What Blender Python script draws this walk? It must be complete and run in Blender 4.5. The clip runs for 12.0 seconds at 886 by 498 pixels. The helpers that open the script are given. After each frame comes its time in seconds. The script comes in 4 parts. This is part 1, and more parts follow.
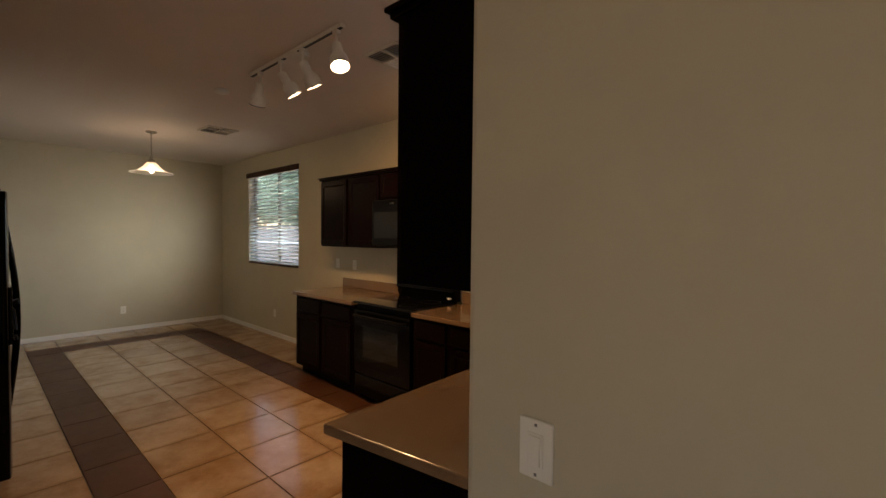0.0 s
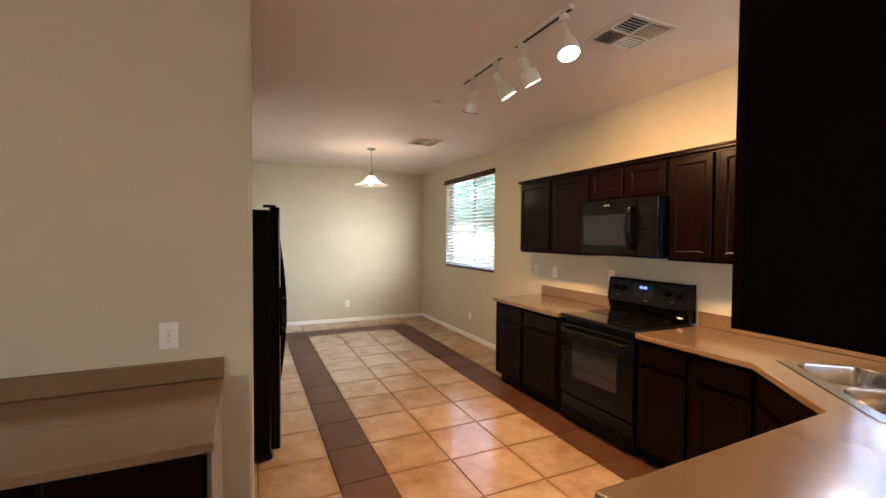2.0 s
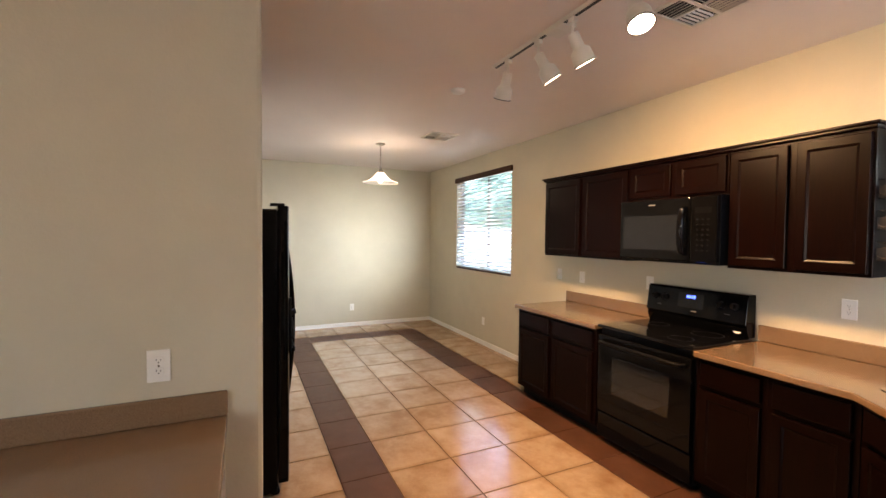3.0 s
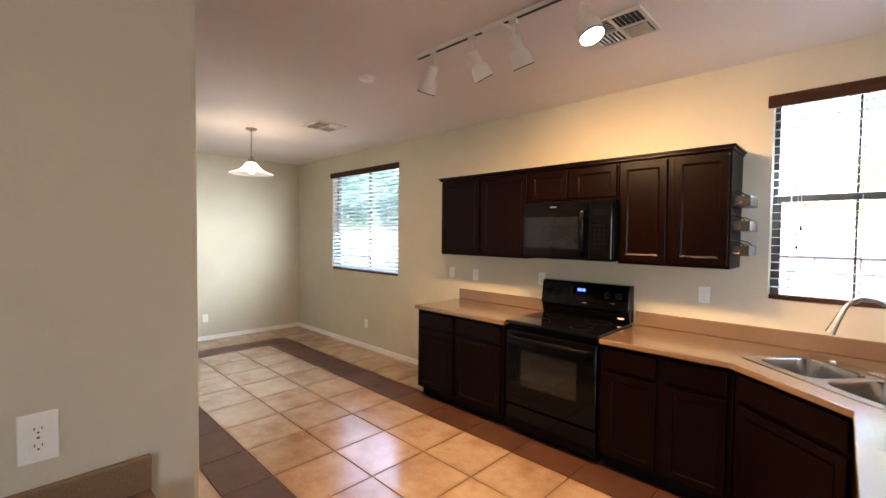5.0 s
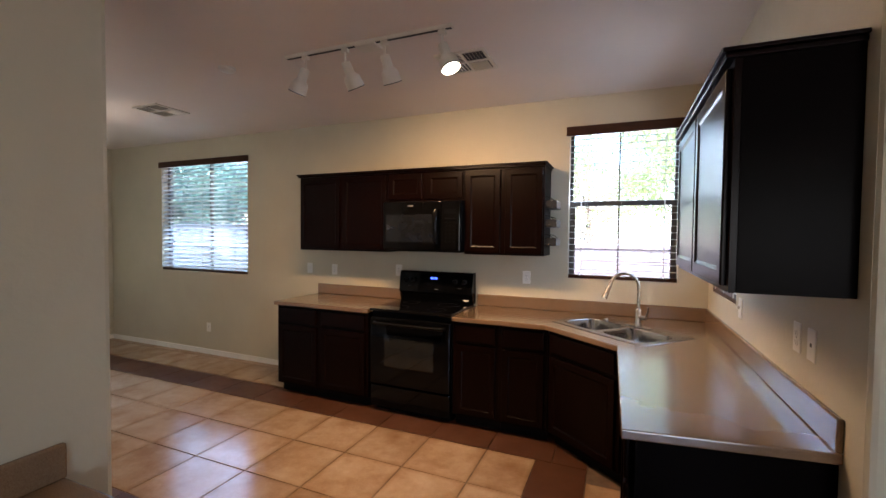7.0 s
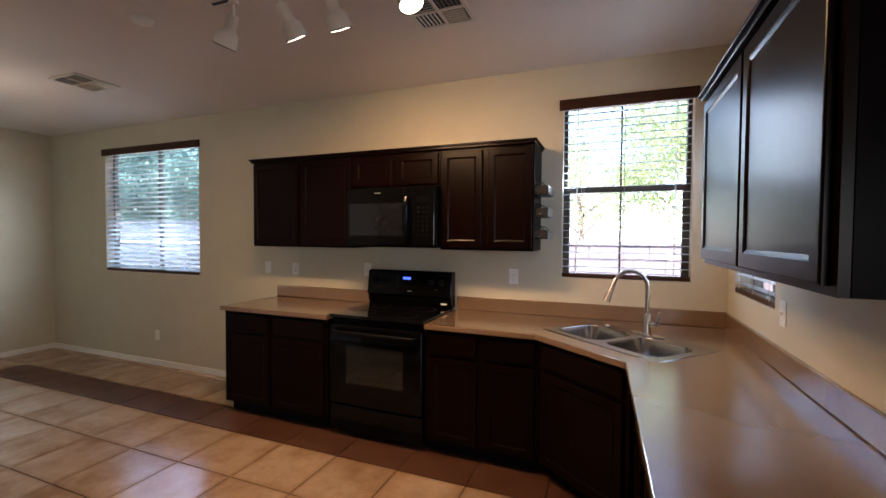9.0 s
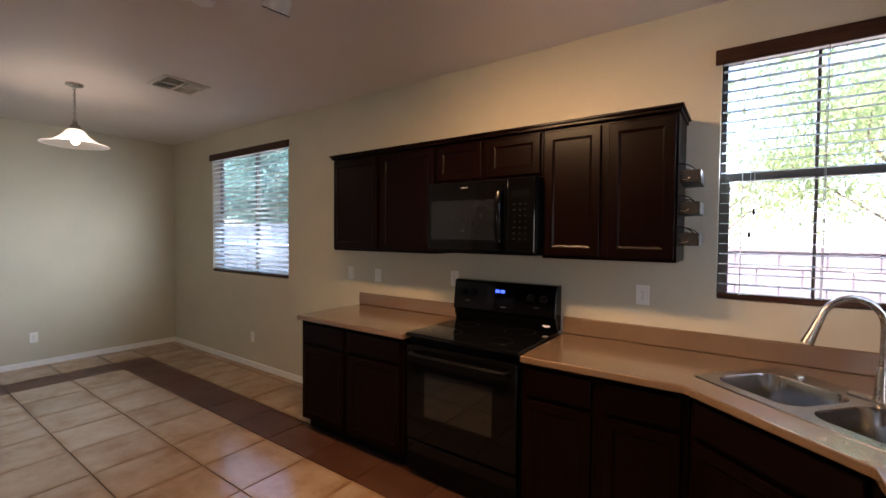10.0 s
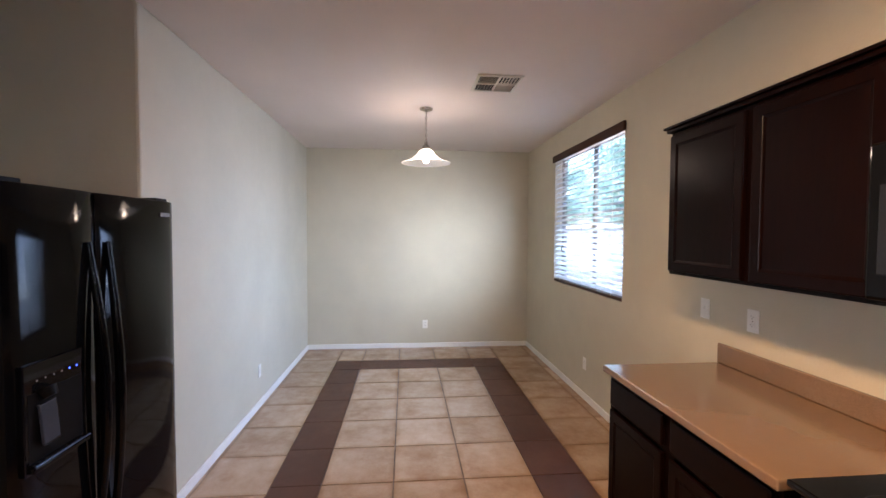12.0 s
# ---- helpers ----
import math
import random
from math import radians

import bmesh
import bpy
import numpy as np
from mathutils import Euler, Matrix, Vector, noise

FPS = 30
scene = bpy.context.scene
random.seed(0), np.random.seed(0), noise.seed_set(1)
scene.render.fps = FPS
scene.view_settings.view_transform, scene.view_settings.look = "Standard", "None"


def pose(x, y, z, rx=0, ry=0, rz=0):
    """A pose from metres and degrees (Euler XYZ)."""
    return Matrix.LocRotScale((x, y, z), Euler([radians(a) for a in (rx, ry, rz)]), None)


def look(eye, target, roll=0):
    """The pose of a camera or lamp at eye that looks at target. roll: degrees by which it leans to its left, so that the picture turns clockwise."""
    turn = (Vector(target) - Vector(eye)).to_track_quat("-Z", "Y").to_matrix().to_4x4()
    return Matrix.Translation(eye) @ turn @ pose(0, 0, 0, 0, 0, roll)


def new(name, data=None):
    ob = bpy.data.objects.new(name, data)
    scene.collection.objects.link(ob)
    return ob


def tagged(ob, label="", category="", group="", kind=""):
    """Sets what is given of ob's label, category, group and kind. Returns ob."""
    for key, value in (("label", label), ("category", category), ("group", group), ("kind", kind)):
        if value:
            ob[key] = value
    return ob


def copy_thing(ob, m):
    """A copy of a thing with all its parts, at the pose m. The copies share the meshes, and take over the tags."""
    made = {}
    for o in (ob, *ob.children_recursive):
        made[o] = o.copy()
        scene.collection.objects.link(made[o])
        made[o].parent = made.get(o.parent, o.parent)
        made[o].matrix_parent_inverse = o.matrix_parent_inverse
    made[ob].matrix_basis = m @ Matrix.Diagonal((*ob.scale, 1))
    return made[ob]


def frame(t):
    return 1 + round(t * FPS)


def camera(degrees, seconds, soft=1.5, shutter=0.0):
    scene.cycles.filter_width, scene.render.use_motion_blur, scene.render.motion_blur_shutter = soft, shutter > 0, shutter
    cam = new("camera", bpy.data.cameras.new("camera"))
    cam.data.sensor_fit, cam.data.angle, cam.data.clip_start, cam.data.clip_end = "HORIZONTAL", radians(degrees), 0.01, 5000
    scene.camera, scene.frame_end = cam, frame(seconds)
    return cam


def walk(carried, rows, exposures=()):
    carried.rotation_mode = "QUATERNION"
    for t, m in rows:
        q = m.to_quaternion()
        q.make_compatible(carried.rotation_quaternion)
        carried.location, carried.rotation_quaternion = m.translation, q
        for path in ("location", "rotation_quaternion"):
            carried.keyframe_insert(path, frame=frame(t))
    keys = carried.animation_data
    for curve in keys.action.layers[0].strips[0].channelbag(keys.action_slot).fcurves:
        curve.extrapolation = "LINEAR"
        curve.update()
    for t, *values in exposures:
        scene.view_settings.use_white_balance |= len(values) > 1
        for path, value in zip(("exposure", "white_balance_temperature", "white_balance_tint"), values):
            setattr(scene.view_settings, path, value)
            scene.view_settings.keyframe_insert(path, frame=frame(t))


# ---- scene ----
cam = camera(92.7, 12.0)
PATH = [
    (0, (0.05, -0.09, 1.52), (-1.281, 1.402, 1.463), 0.6),
    (0.5, (-0.029, -0.114, 1.533), (-1.511, 1.227, 1.47), 0.7),
    (1, (-0.107, -0.138, 1.520), (-1.746, 1.006, 1.467), 0.4),
    (1.5, (-0.228, -0.132, 1.561), (-1.985, 0.821, 1.501), 0.6),
    (2, (-0.332, -0.14, 1.563), (-2.148, 0.696, 1.504), 0.4),
    (2.5, (-0.528, -0.165, 1.578), (-2.354, 0.651, 1.516), 0.6),
    (4.3, (-1.175, -0.313, 1.599), (-2.757, 0.908, 1.53), 0.6),
    (4.5, (-1.194, -0.361, 1.6), (-2.709, 0.942, 1.533), 0.6),
    (5, (-1.18, -0.5, 1.596), (-2.578, 0.93, 1.53), 0.6),
    (5.5, (-1.127, -0.654, 1.597), (-2.41, 0.878, 1.533), 0.5),
    (6, (-1.113, -0.739, 1.581), (-2.253, 0.903, 1.519), 0.5),
    (6.5, (-1.134, -0.813, 1.562), (-2.077, 0.95, 1.499), 0.6),
    (7, (-1.164, -0.883, 1.561), (-1.937, 0.961, 1.498), 0.6),
    (7.2, (-1.181, -0.911, 1.561), (-1.911, 0.95, 1.498), 0.5),
    (8.8, (-1.218, -0.432, 1.507), (-1.917, 1.441, 1.452), 0.3),
    (9, (-1.251, -0.317, 1.502), (-1.984, 1.543, 1.441), 0.4),
    (9.5, (-1.385, -0.021, 1.503), (-2.303, 1.755, 1.445), 0.5),
    (10, (-1.483, 0.264, 1.522), (-2.634, 1.899, 1.462), 0.5),
    (10.5, (-1.605, 0.532, 1.559), (-3.085, 1.875, 1.498), 0.3),
    (11, (-1.782, 0.752, 1.583), (-3.529, 1.724, 1.515), 0.3),
    (11.5, (-1.94, 0.978, 1.589), (-3.851, 1.564, 1.519), 0.3),
    (12, (-2.105, 1.211, 1.608), (-4.096, 1.389, 1.535), 0.3),
]
EXPOSURES = [
    (0, 2.94, 7900, 20), (0.5, 3.44, 7550, 20), (1, 3.84, 7300, 20), (2.5, 4.71, 6700, 19), (4.5, 4.76, 6350, 18), (6, 4.45, 5850, 17),
    (7, 3.94, 5800, 17), (9, 3.69, 5900, 19), (10, 3.59, 6050, 21), (10.5, 3.69, 6200, 24), (11, 4.04, 6050, 24), (12, 4.44, 5750, 24),
]
walk(cam, [(t, look(eye, target, roll)) for t, eye, target, roll in PATH], EXPOSURES)

# plan, in metres
X_FAR, Y_WIN, Y_DIN, Z_CEIL = -8.02, 2.955, -0.125, 2.765
X_RIGHT, Y_SWITCH = -0.52, 0.63
X_STUB, Y_STUB = -2.53, -0.122
X_BACK, Y_BACK = 2.6, -4.4
T = 0.15  # wall thickness

# ---- world and light ----
world = bpy.data.worlds.new("world")
scene.world = world
world.use_nodes = True
wn = world.node_tree
sky = wn.nodes.new("ShaderNodeTexSky")
sky.sky_type, sky.sun_disc = "NISHITA", False
sky.sun_elevation, sky.sun_rotation = radians(58.5), radians(192.5)
wn.links.new(sky.outputs[0], wn.nodes["Background"].inputs[0])
wn.nodes["Background"].inputs[1].default_value = 0.085
sun = new("sun", bpy.data.lights.new("sun", "SUN"))
sun.data.energy, sun.data.angle, sun.data.color = 3.2, radians(0.5), (1.0, 0.96, 0.90)
sun.matrix_world = look((0, 0, 20), (2.0, 9.0, 5.0))


def area_light(name, eye, target, w, h, watts, color, spread=180):
    a = new(name, bpy.data.lights.new(name, "AREA"))
    a.data.shape, a.data.size, a.data.size_y, a.data.energy, a.data.color = "RECTANGLE", w, h, watts, color
    a.matrix_world = look(eye, target)
    a.data.spread = radians(spread)
    return a


# added fill lamp, as sky light from an assumed, unseen opening behind the walk
area_light("back_fill_light", (0.9, -4.42, 1.5), (0.5, 0.0, 1.3), 1.8, 1.15, 0.75, (1.0, 0.97, 0.88), 110)
# sky light let in between the slats of the dining window
area_light("window_light", (-5.75, 2.94, 1.80), (X_FAR, 1.55, 1.35), 0.5, 1.1, 0.6, (0.92, 1.0, 0.94), 68)
area_light("window_light", (-6.145, 2.945, 1.76), (-6.145, 0.0, 0.7), 1.45, 1.25, 1.7, (0.58, 0.78, 1.0), 105)
area_light("window_light", (-1.573, 3.06, 1.84), (-0.6, 1.3, 1.0), 0.08, 1.1, 0.6, (0.80, 0.92, 1.0), 120)
# and through the narrow window beside the sink
area_light("window_light", (-0.375, 2.445, 1.83), (-1.5, 2.3, 1.2), 0.62, 1.2, 0.75, (0.70, 0.85, 1.0))
# the four lamps of the ceiling track and the pendant
WARM = (1.0, 0.59, 0.25)
HEADS = ((-3.118, (-0.47, 0.06, -0.88), 2.9), (-2.803, (0.15, 0.52, -0.84), 5.3), (-2.514, (0.08, 0.47, -0.88), 5.3), (-2.132, (0.38, -0.10, -0.92), 2.9))
Y_TRACK, Z_PIVOT = 1.383, 2.662
for hx, aim, watts in HEADS:
    d = Vector(aim).normalized()
    e = Vector((hx, Y_TRACK, Z_PIVOT)) + d * 0.185
    spot = new("track_spot", bpy.data.lights.new("track_spot", "SPOT"))
    spot.data.energy, spot.data.color, spot.data.spot_size, spot.data.spot_blend, spot.data.shadow_soft_size = watts, WARM, radians(168), 0.85, 0.07
    spot.matrix_world = look(e, e + d)
PENDANT = Vector((-6.06, 1.402, 2.765))
bulb = new("pendant_light", bpy.data.lights.new("pendant_light", "POINT"))
bulb.data.energy, bulb.data.color, bulb.data.shadow_soft_size = 0.28, (1.0, 0.76, 0.48), 0.04
bulb.location = PENDANT + Vector((0, 0, -0.50))


# ---- materials ----
def material(name):
    m = bpy.data.materials.new(name)
    m.use_nodes = True
    return m, m.node_tree.nodes, m.node_tree.links, m.node_tree.nodes["Principled BSDF"]


def noise_node(n, l, scale, detail=4.0, rough=0.55, stretch=(1, 1, 1), rand=False):
    tc = n.new("ShaderNodeTexCoord")
    mp = n.new("ShaderNodeMapping")
    mp.inputs["Scale"].default_value = stretch
    l.new(tc.outputs["Object"], mp.inputs[0])
    t = n.new("ShaderNodeTexNoise")
    if rand:
        info = n.new("ShaderNodeObjectInfo")
        mul = n.new("ShaderNodeVectorMath")
        mul.operation = "SCALE"
        mul.inputs[0].default_value = (37.0, 19.0, 53.0)
        l.new(info.outputs["Random"], mul.inputs["Scale"])
        l.new(mul.outputs[0], mp.inputs["Location"])
    l.new(mp.outputs[0], t.inputs[0])
    t.inputs["Scale"].default_value, t.inputs["Detail"].default_value, t.inputs["Roughness"].default_value = scale, detail, rough
    return t.outputs[0]


def ramp(n, l, fac, stops):
    r = n.new("ShaderNodeValToRGB")
    els = r.color_ramp.elements
    while len(els) < len(stops):
        els.new(0.5)
    for e, (p, c) in zip(els, stops):
        e.position, e.color = p, (*c, 1)
    l.new(fac, r.inputs[0])
    return r.outputs[0]


def mix(n, l, kind, fac, a, b):
    m = n.new("ShaderNodeMix")
    m.data_type, m.blend_type = "RGBA", kind
    if isinstance(fac, float):
        m.inputs[0].default_value = fac
    else:
        l.new(fac, m.inputs[0])
    l.new(a, m.inputs[6])
    l.new(b, m.inputs[7])
    return m.outputs[2]


def bump(n, l, height, strength, dist, p):
    b = n.new("ShaderNodeBump")
    b.inputs["Strength"].default_value, b.inputs["Distance"].default_value = strength, dist
    l.new(height, b.inputs["Height"])
    l.new(b.outputs[0], p.inputs["Normal"])


def plain(name, color, rough=0.5, metal=0.0, vary=0.12, scale=6.0, bumps=0.0, bump_scale=200.0, coat=0.0):
    """A surface of nearly one colour, with soft large stains and fine grain."""
    m, n, l, p = material(name)
    f = noise_node(n, l, scale, 5.0)
    c = ramp(n, l, f, [(0.3, [v * (1 - vary) for v in color]), (0.7, [min(1, v * (1 + vary)) for v in color])])
    l.new(c, p.inputs["Base Color"])
    r = noise_node(n, l, scale * 7, 3.0)
    mr = n.new("ShaderNodeMapRange")
    mr.inputs["To Min"].default_value, mr.inputs["To Max"].default_value = max(0.02, rough * 0.8), min(1, rough * 1.2)
    l.new(r, mr.inputs[0])
    l.new(mr.outputs[0], p.inputs["Roughness"])
    p.inputs["Metallic"].default_value = metal
    p.inputs["Coat Weight"].default_value = coat
    if bumps:
        bump(n, l, noise_node(n, l, bump_scale, 3.0), bumps, 0.002, p)
    return m


def wood(name, dark, light, rough=0.35, axis=2, coat=0.28):
    m, n, l, p = material(name)
    st = [14.0, 14.0, 14.0]
    st[axis] = 0.9
    grain = noise_node(n, l, 6.0, 8.0, 0.65, st, True)
    big = noise_node(n, l, 2.0, 3.0, 0.5, (1, 1, 1), True)
    c = ramp(n, l, grain, [(0.32, dark), (0.68, light)])
    c2 = ramp(n, l, big, [(0.3, (0.72, 0.7, 0.7)), (0.7, (1.0, 1.0, 1.0))])
    l.new(mix(n, l, "MULTIPLY", 1.0, c, c2), p.inputs["Base Color"])
    p.inputs["Roughness"].default_value = rough
    p.inputs["Coat Weight"].default_value, p.inputs["Coat Roughness"].default_value, p.inputs["Specular IOR Level"].default_value = coat, 0.25, 0.035
    bump(n, l, grain, 0.12, 0.001, p)
    return m


def tile_material(name, stops, rough=0.3, bumpy=0.15, tint=0.18, rim_fac=0.95):
    m, n, l, p = material(name)
    big = noise_node(n, l, 3.2, 5.0, 0.6, (1, 1, 1), True)
    mid = noise_node(n, l, 14.0, 6.0, 0.62, (1, 1, 1), True)
    fine = noise_node(n, l, 90.0, 3.0, 0.6, (1, 1, 1), True)
    c = ramp(n, l, big, stops)
    f = ramp(n, l, mid, [(0.3, (0.84, 0.79, 0.74)), (0.7, (1.0, 1.0, 1.0))])
    c = mix(n, l, "MULTIPLY", 0.8, c, f)
    g = ramp(n, l, fine, [(0.3, (0.93, 0.92, 0.91)), (0.6, (1.0, 1.0, 1.0))])
    c = mix(n, l, "MULTIPLY", 1.0, c, g)
    info = n.new("ShaderNodeObjectInfo")
    t = ramp(n, l, info.outputs["Random"], [(0.0, (1 - tint, 1 - tint * 1.1, 1 - tint * 1.2)), (1.0, (1.0, 1.0, 1.0))])
    c = mix(n, l, "MULTIPLY", 1.0, c, t)
    # the glaze is printed darker towards the tile's rim
    tc, sep = n.new("ShaderNodeTexCoord"), n.new("ShaderNodeSeparateXYZ")
    l.new(tc.outputs["Generated"], sep.inputs[0])
    rim = []
    for i in (0, 1):
        sub, ab = n.new("ShaderNodeMath"), n.new("ShaderNodeMath")
        sub.operation, ab.operation = "SUBTRACT", "ABSOLUTE"
        l.new(sep.outputs[i], sub.inputs[0])
        sub.inputs[1].default_value = 0.5
        l.new(sub.outputs[0], ab.inputs[0])
        rim.append(ab.outputs[0])
    mx, wob = n.new("ShaderNodeMath"), n.new("ShaderNodeMath")
    mx.operation, wob.operation = "MAXIMUM", "MULTIPLY_ADD"
    l.new(rim[0], mx.inputs[0])
    l.new(rim[1], mx.inputs[1])
    l.new(mid, wob.inputs[0])
    wob.inputs[1].default_value = 0.09
    l.new(mx.outputs[0], wob.inputs[2])
    e = ramp(n, l, wob.outputs[0], [(0.46, (1.0, 1.0, 1.0)), (0.54, (0.83, 0.77, 0.70))])
    l.new(mix(n, l, "MULTIPLY", rim_fac, c, e), p.inputs["Base Color"])
    mr = n.new("ShaderNodeMapRange")
    mr.inputs["To Min"].default_value, mr.inputs["To Max"].default_value = rough * 0.75, rough * 1.4
    l.new(mid, mr.inputs[0])
    l.new(mr.outputs[0], p.inputs["Roughness"])
    bump(n, l, big, bumpy, 0.003, p)
    return m


def speckled(name, base, dark, light, rough=0.25):
    m, n, l, p = material(name)
    f = noise_node(n, l, 420.0, 2.0, 0.5)
    c = ramp(n, l, f, [(0.34, dark), (0.45, base), (0.58, base), (0.68, light)])
    b = ramp(n, l, noise_node(n, l, 5.0, 4.0), [(0.3, (0.88, 0.87, 0.86)), (0.7, (1.0, 1.0, 1.0))])
    l.new(mix(n, l, "MULTIPLY", 1.0, c, b), p.inputs["Base Color"])
    p.inputs["Roughness"].default_value = rough
    p.inputs["Coat Weight"].default_value, p.inputs["Coat Roughness"].default_value = 0.7, 0.15
    return m


def glow(name, color, strength):
    m, n, l, p = material(name)
    p.inputs["Base Color"].default_value = (*color, 1)
    p.inputs["Emission Color"].default_value = (*color, 1)
    p.inputs["Emission Strength"].default_value = strength
    return m


def glass_material(name, rough=0.0, tint=(1, 1, 1)):
    m, n, l, p = material(name)
    p.inputs["Base Color"].default_value = (*tint, 1)
    p.inputs["Roughness"].default_value, p.inputs["IOR"].default_value = rough, 1.45
    p.inputs["Transmission Weight"].default_value = 1.0
    return m


WALL = plain("wall_paint", (0.518, 0.480, 0.368), 0.6, 0, 0.05, 2.2, 0.55, 48.0)
CEIL = plain("ceiling_paint", (0.70, 0.625, 0.57), 0.7, 0, 0.03, 1.5, 0.3, 70.0)
WHITE = plain("white_paint", (0.78, 0.77, 0.74), 0.4, 0, 0.04, 5.0)
PLASTIC = plain("white_plastic", (0.76, 0.75, 0.71), 0.35, 0, 0.03, 8.0)
LAMP_WHITE = plain("lamp_enamel", (0.62, 0.58, 0.50), 0.4, 0, 0.04, 8.0)
DARK_SLOT = plain("dark_slot", (0.02, 0.02, 0.02), 0.6)
CAB = wood("espresso_wood", (0.0022, 0.0006, 0.0004), (0.0070, 0.0017, 0.0008), 0.32, 2, 0.10)
CAB_SIDE = plain("espresso_laminate", (0.003, 0.002, 0.0018), 0.3, 0, 0.15, 9.0)
CAB_SIDE.node_tree.nodes["Principled BSDF"].inputs["Specular IOR Level"].default_value = 0.02
CAB_H = wood("espresso_wood_cross", (0.0022, 0.0006, 0.0004), (0.0070, 0.0017, 0.0008), 0.32, 0, 0.10)
TILE = tile_material("beige_tile", [(0.30, (0.35, 0.215, 0.122)), (0.5, (0.47, 0.335, 0.222)), (0.7, (0.56, 0.43, 0.31))], 0.16, 0.08)
TILE_DARK = tile_material("brown_tile", [(0.3, (0.074, 0.030, 0.018)), (0.55, (0.102, 0.045, 0.027)), (0.75, (0.134, 0.064, 0.041))], 0.4, 0.1, 0.18, 0.3)
TILE_DARK.node_tree.nodes["Principled BSDF"].inputs["Specular IOR Level"].default_value = 0.3
GROUT = plain("grout", (0.125, 0.085, 0.06), 0.85, 0, 0.25, 12.0, 0.3, 260.0)
LAMINATE = speckled("counter_laminate", (0.200, 0.124, 0.068), (0.150, 0.092, 0.049), (0.250, 0.162, 0.096), 0.22)
BLACK = plain("black_enamel", (0.0025, 0.0025, 0.0028), 0.07, 0, 0.2, 10.0)
BLACK_TEX = plain("black_textured", (0.0025, 0.0025, 0.003), 0.3, 0, 0.2, 10.0, 0.1, 500.0)
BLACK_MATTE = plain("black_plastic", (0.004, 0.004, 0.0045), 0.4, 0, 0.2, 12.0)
BLACK_GLASS = plain("black_glass", (0.004, 0.004, 0.005), 0.04, 0, 0.1, 12.0)
GREY_GLASS = plain("grey_screen_glass", (0.008, 0.009, 0.012), 0.06, 0, 0.1, 12.0)
for dark_m, level in ((BLACK, 0.13), (GREY_GLASS, 0.35), (BLACK_TEX, 0.08), (BLACK_MATTE, 0.1), (BLACK_GLASS, 0.3)):
    dark_m.node_tree.nodes["Principled BSDF"].inputs["Specular IOR Level"].default_value = level
BUTTON = plain("button_print", (0.006, 0.006, 0.007), 0.6)
BUTTON.node_tree.nodes["Principled BSDF"].inputs["Specular IOR Level"].default_value = 0.1
OVEN_GLASS = plain("oven_glass", (0.012, 0.0125, 0.012), 0.05, 0, 0.1, 12.0)
PRINT = plain("grey_print", (0.17, 0.17, 0.17), 0.5)
STEEL = plain("stainless_steel", (0.36, 0.35, 0.34), 0.22, 1.0, 0.06, 30.0)
NICKEL = plain("brushed_nickel", (0.50, 0.47, 0.43), 0.26, 1.0, 0.05, 30.0)
WIRE = plain("dark_wire", (0.02, 0.018, 0.016), 0.4, 0.7)
BLIND = plain("blind_slat", (0.74, 0.76, 0.76), 0.4, 0, 0.03, 10.0)
bn, blk = BLIND.node_tree.nodes, BLIND.node_tree.links
thru, both = bn.new("ShaderNodeBsdfTranslucent"), bn.new("ShaderNodeMixShader")
thru.inputs[0].default_value, both.inputs[0].default_value = (0.80, 0.88, 0.90, 1), 0.6
blk.new(bn["Principled BSDF"].outputs[0], both.inputs[1])
blk.new(thru.outputs[0], both.inputs[2])
blk.new(both.outputs[0], bn["Material Output"].inputs[0])
VALANCE = wood("valance_wood", (0.035, 0.015, 0.009), (0.075, 0.032, 0.018), 0.4, 0)
FRAME = plain("bronze_frame", (0.085, 0.075, 0.066), 0.45, 0.2)
GLASS = glass_material("window_glass")
SHADE = glass_material("alabaster_glass", 0.5, (0.95, 0.9, 0.82))
BULB = glow("bulb", (1.0, 0.82, 0.58), 3.0)
BULB_P = glow("pendant_bulb", (1.0, 0.86, 0.66), 1.2)
BLUE = glow("blue_digits", (0.07, 0.13, 1.0), 0.24)
# the boards' dark grey-blue has the shade they stand in mixed in
SHADED_FENCE = plain("shaded_fence_board", (0.045, 0.058, 0.082), 0.8, 0, 0.2, 8.0, 0.3, 60.0)
BLOCK = plain("block_wall", (0.135, 0.115, 0.125), 0.9, 0, 0.14, 9.0, 0.4, 90.0)
DIRT = plain("yard_gravel", (0.36, 0.29, 0.22), 0.9, 0, 0.25, 14.0, 0.5, 40.0)
BARK = plain("bark", (0.22, 0.17, 0.13), 0.9, 0, 0.3, 20.0, 0.5, 30.0)


def leaf_material(name, color, through_color):
    """Thin leaves that let part of the sun through."""
    m = plain(name, color, 0.55, 0, 0.35, 3.0)
    n, l = m.node_tree.nodes, m.node_tree.links
    tr, sh = n.new("ShaderNodeBsdfTranslucent"), n.new("ShaderNodeMixShader")
    tr.inputs[0].default_value, sh.inputs[0].default_value = (*through_color, 1), 0.6
    l.new(n["Principled BSDF"].outputs[0], sh.inputs[1])
    l.new(tr.outputs[0], sh.inputs[2])
    l.new(sh.outputs[0], n["Material Output"].inputs[0])
    return m


LEAF = leaf_material("leaf", (0.12, 0.15, 0.07), (0.52, 0.62, 0.32))
LEAF_DEEP = leaf_material("deep_green_leaf", (0.04, 0.085, 0.07), (0.20, 0.36, 0.32))


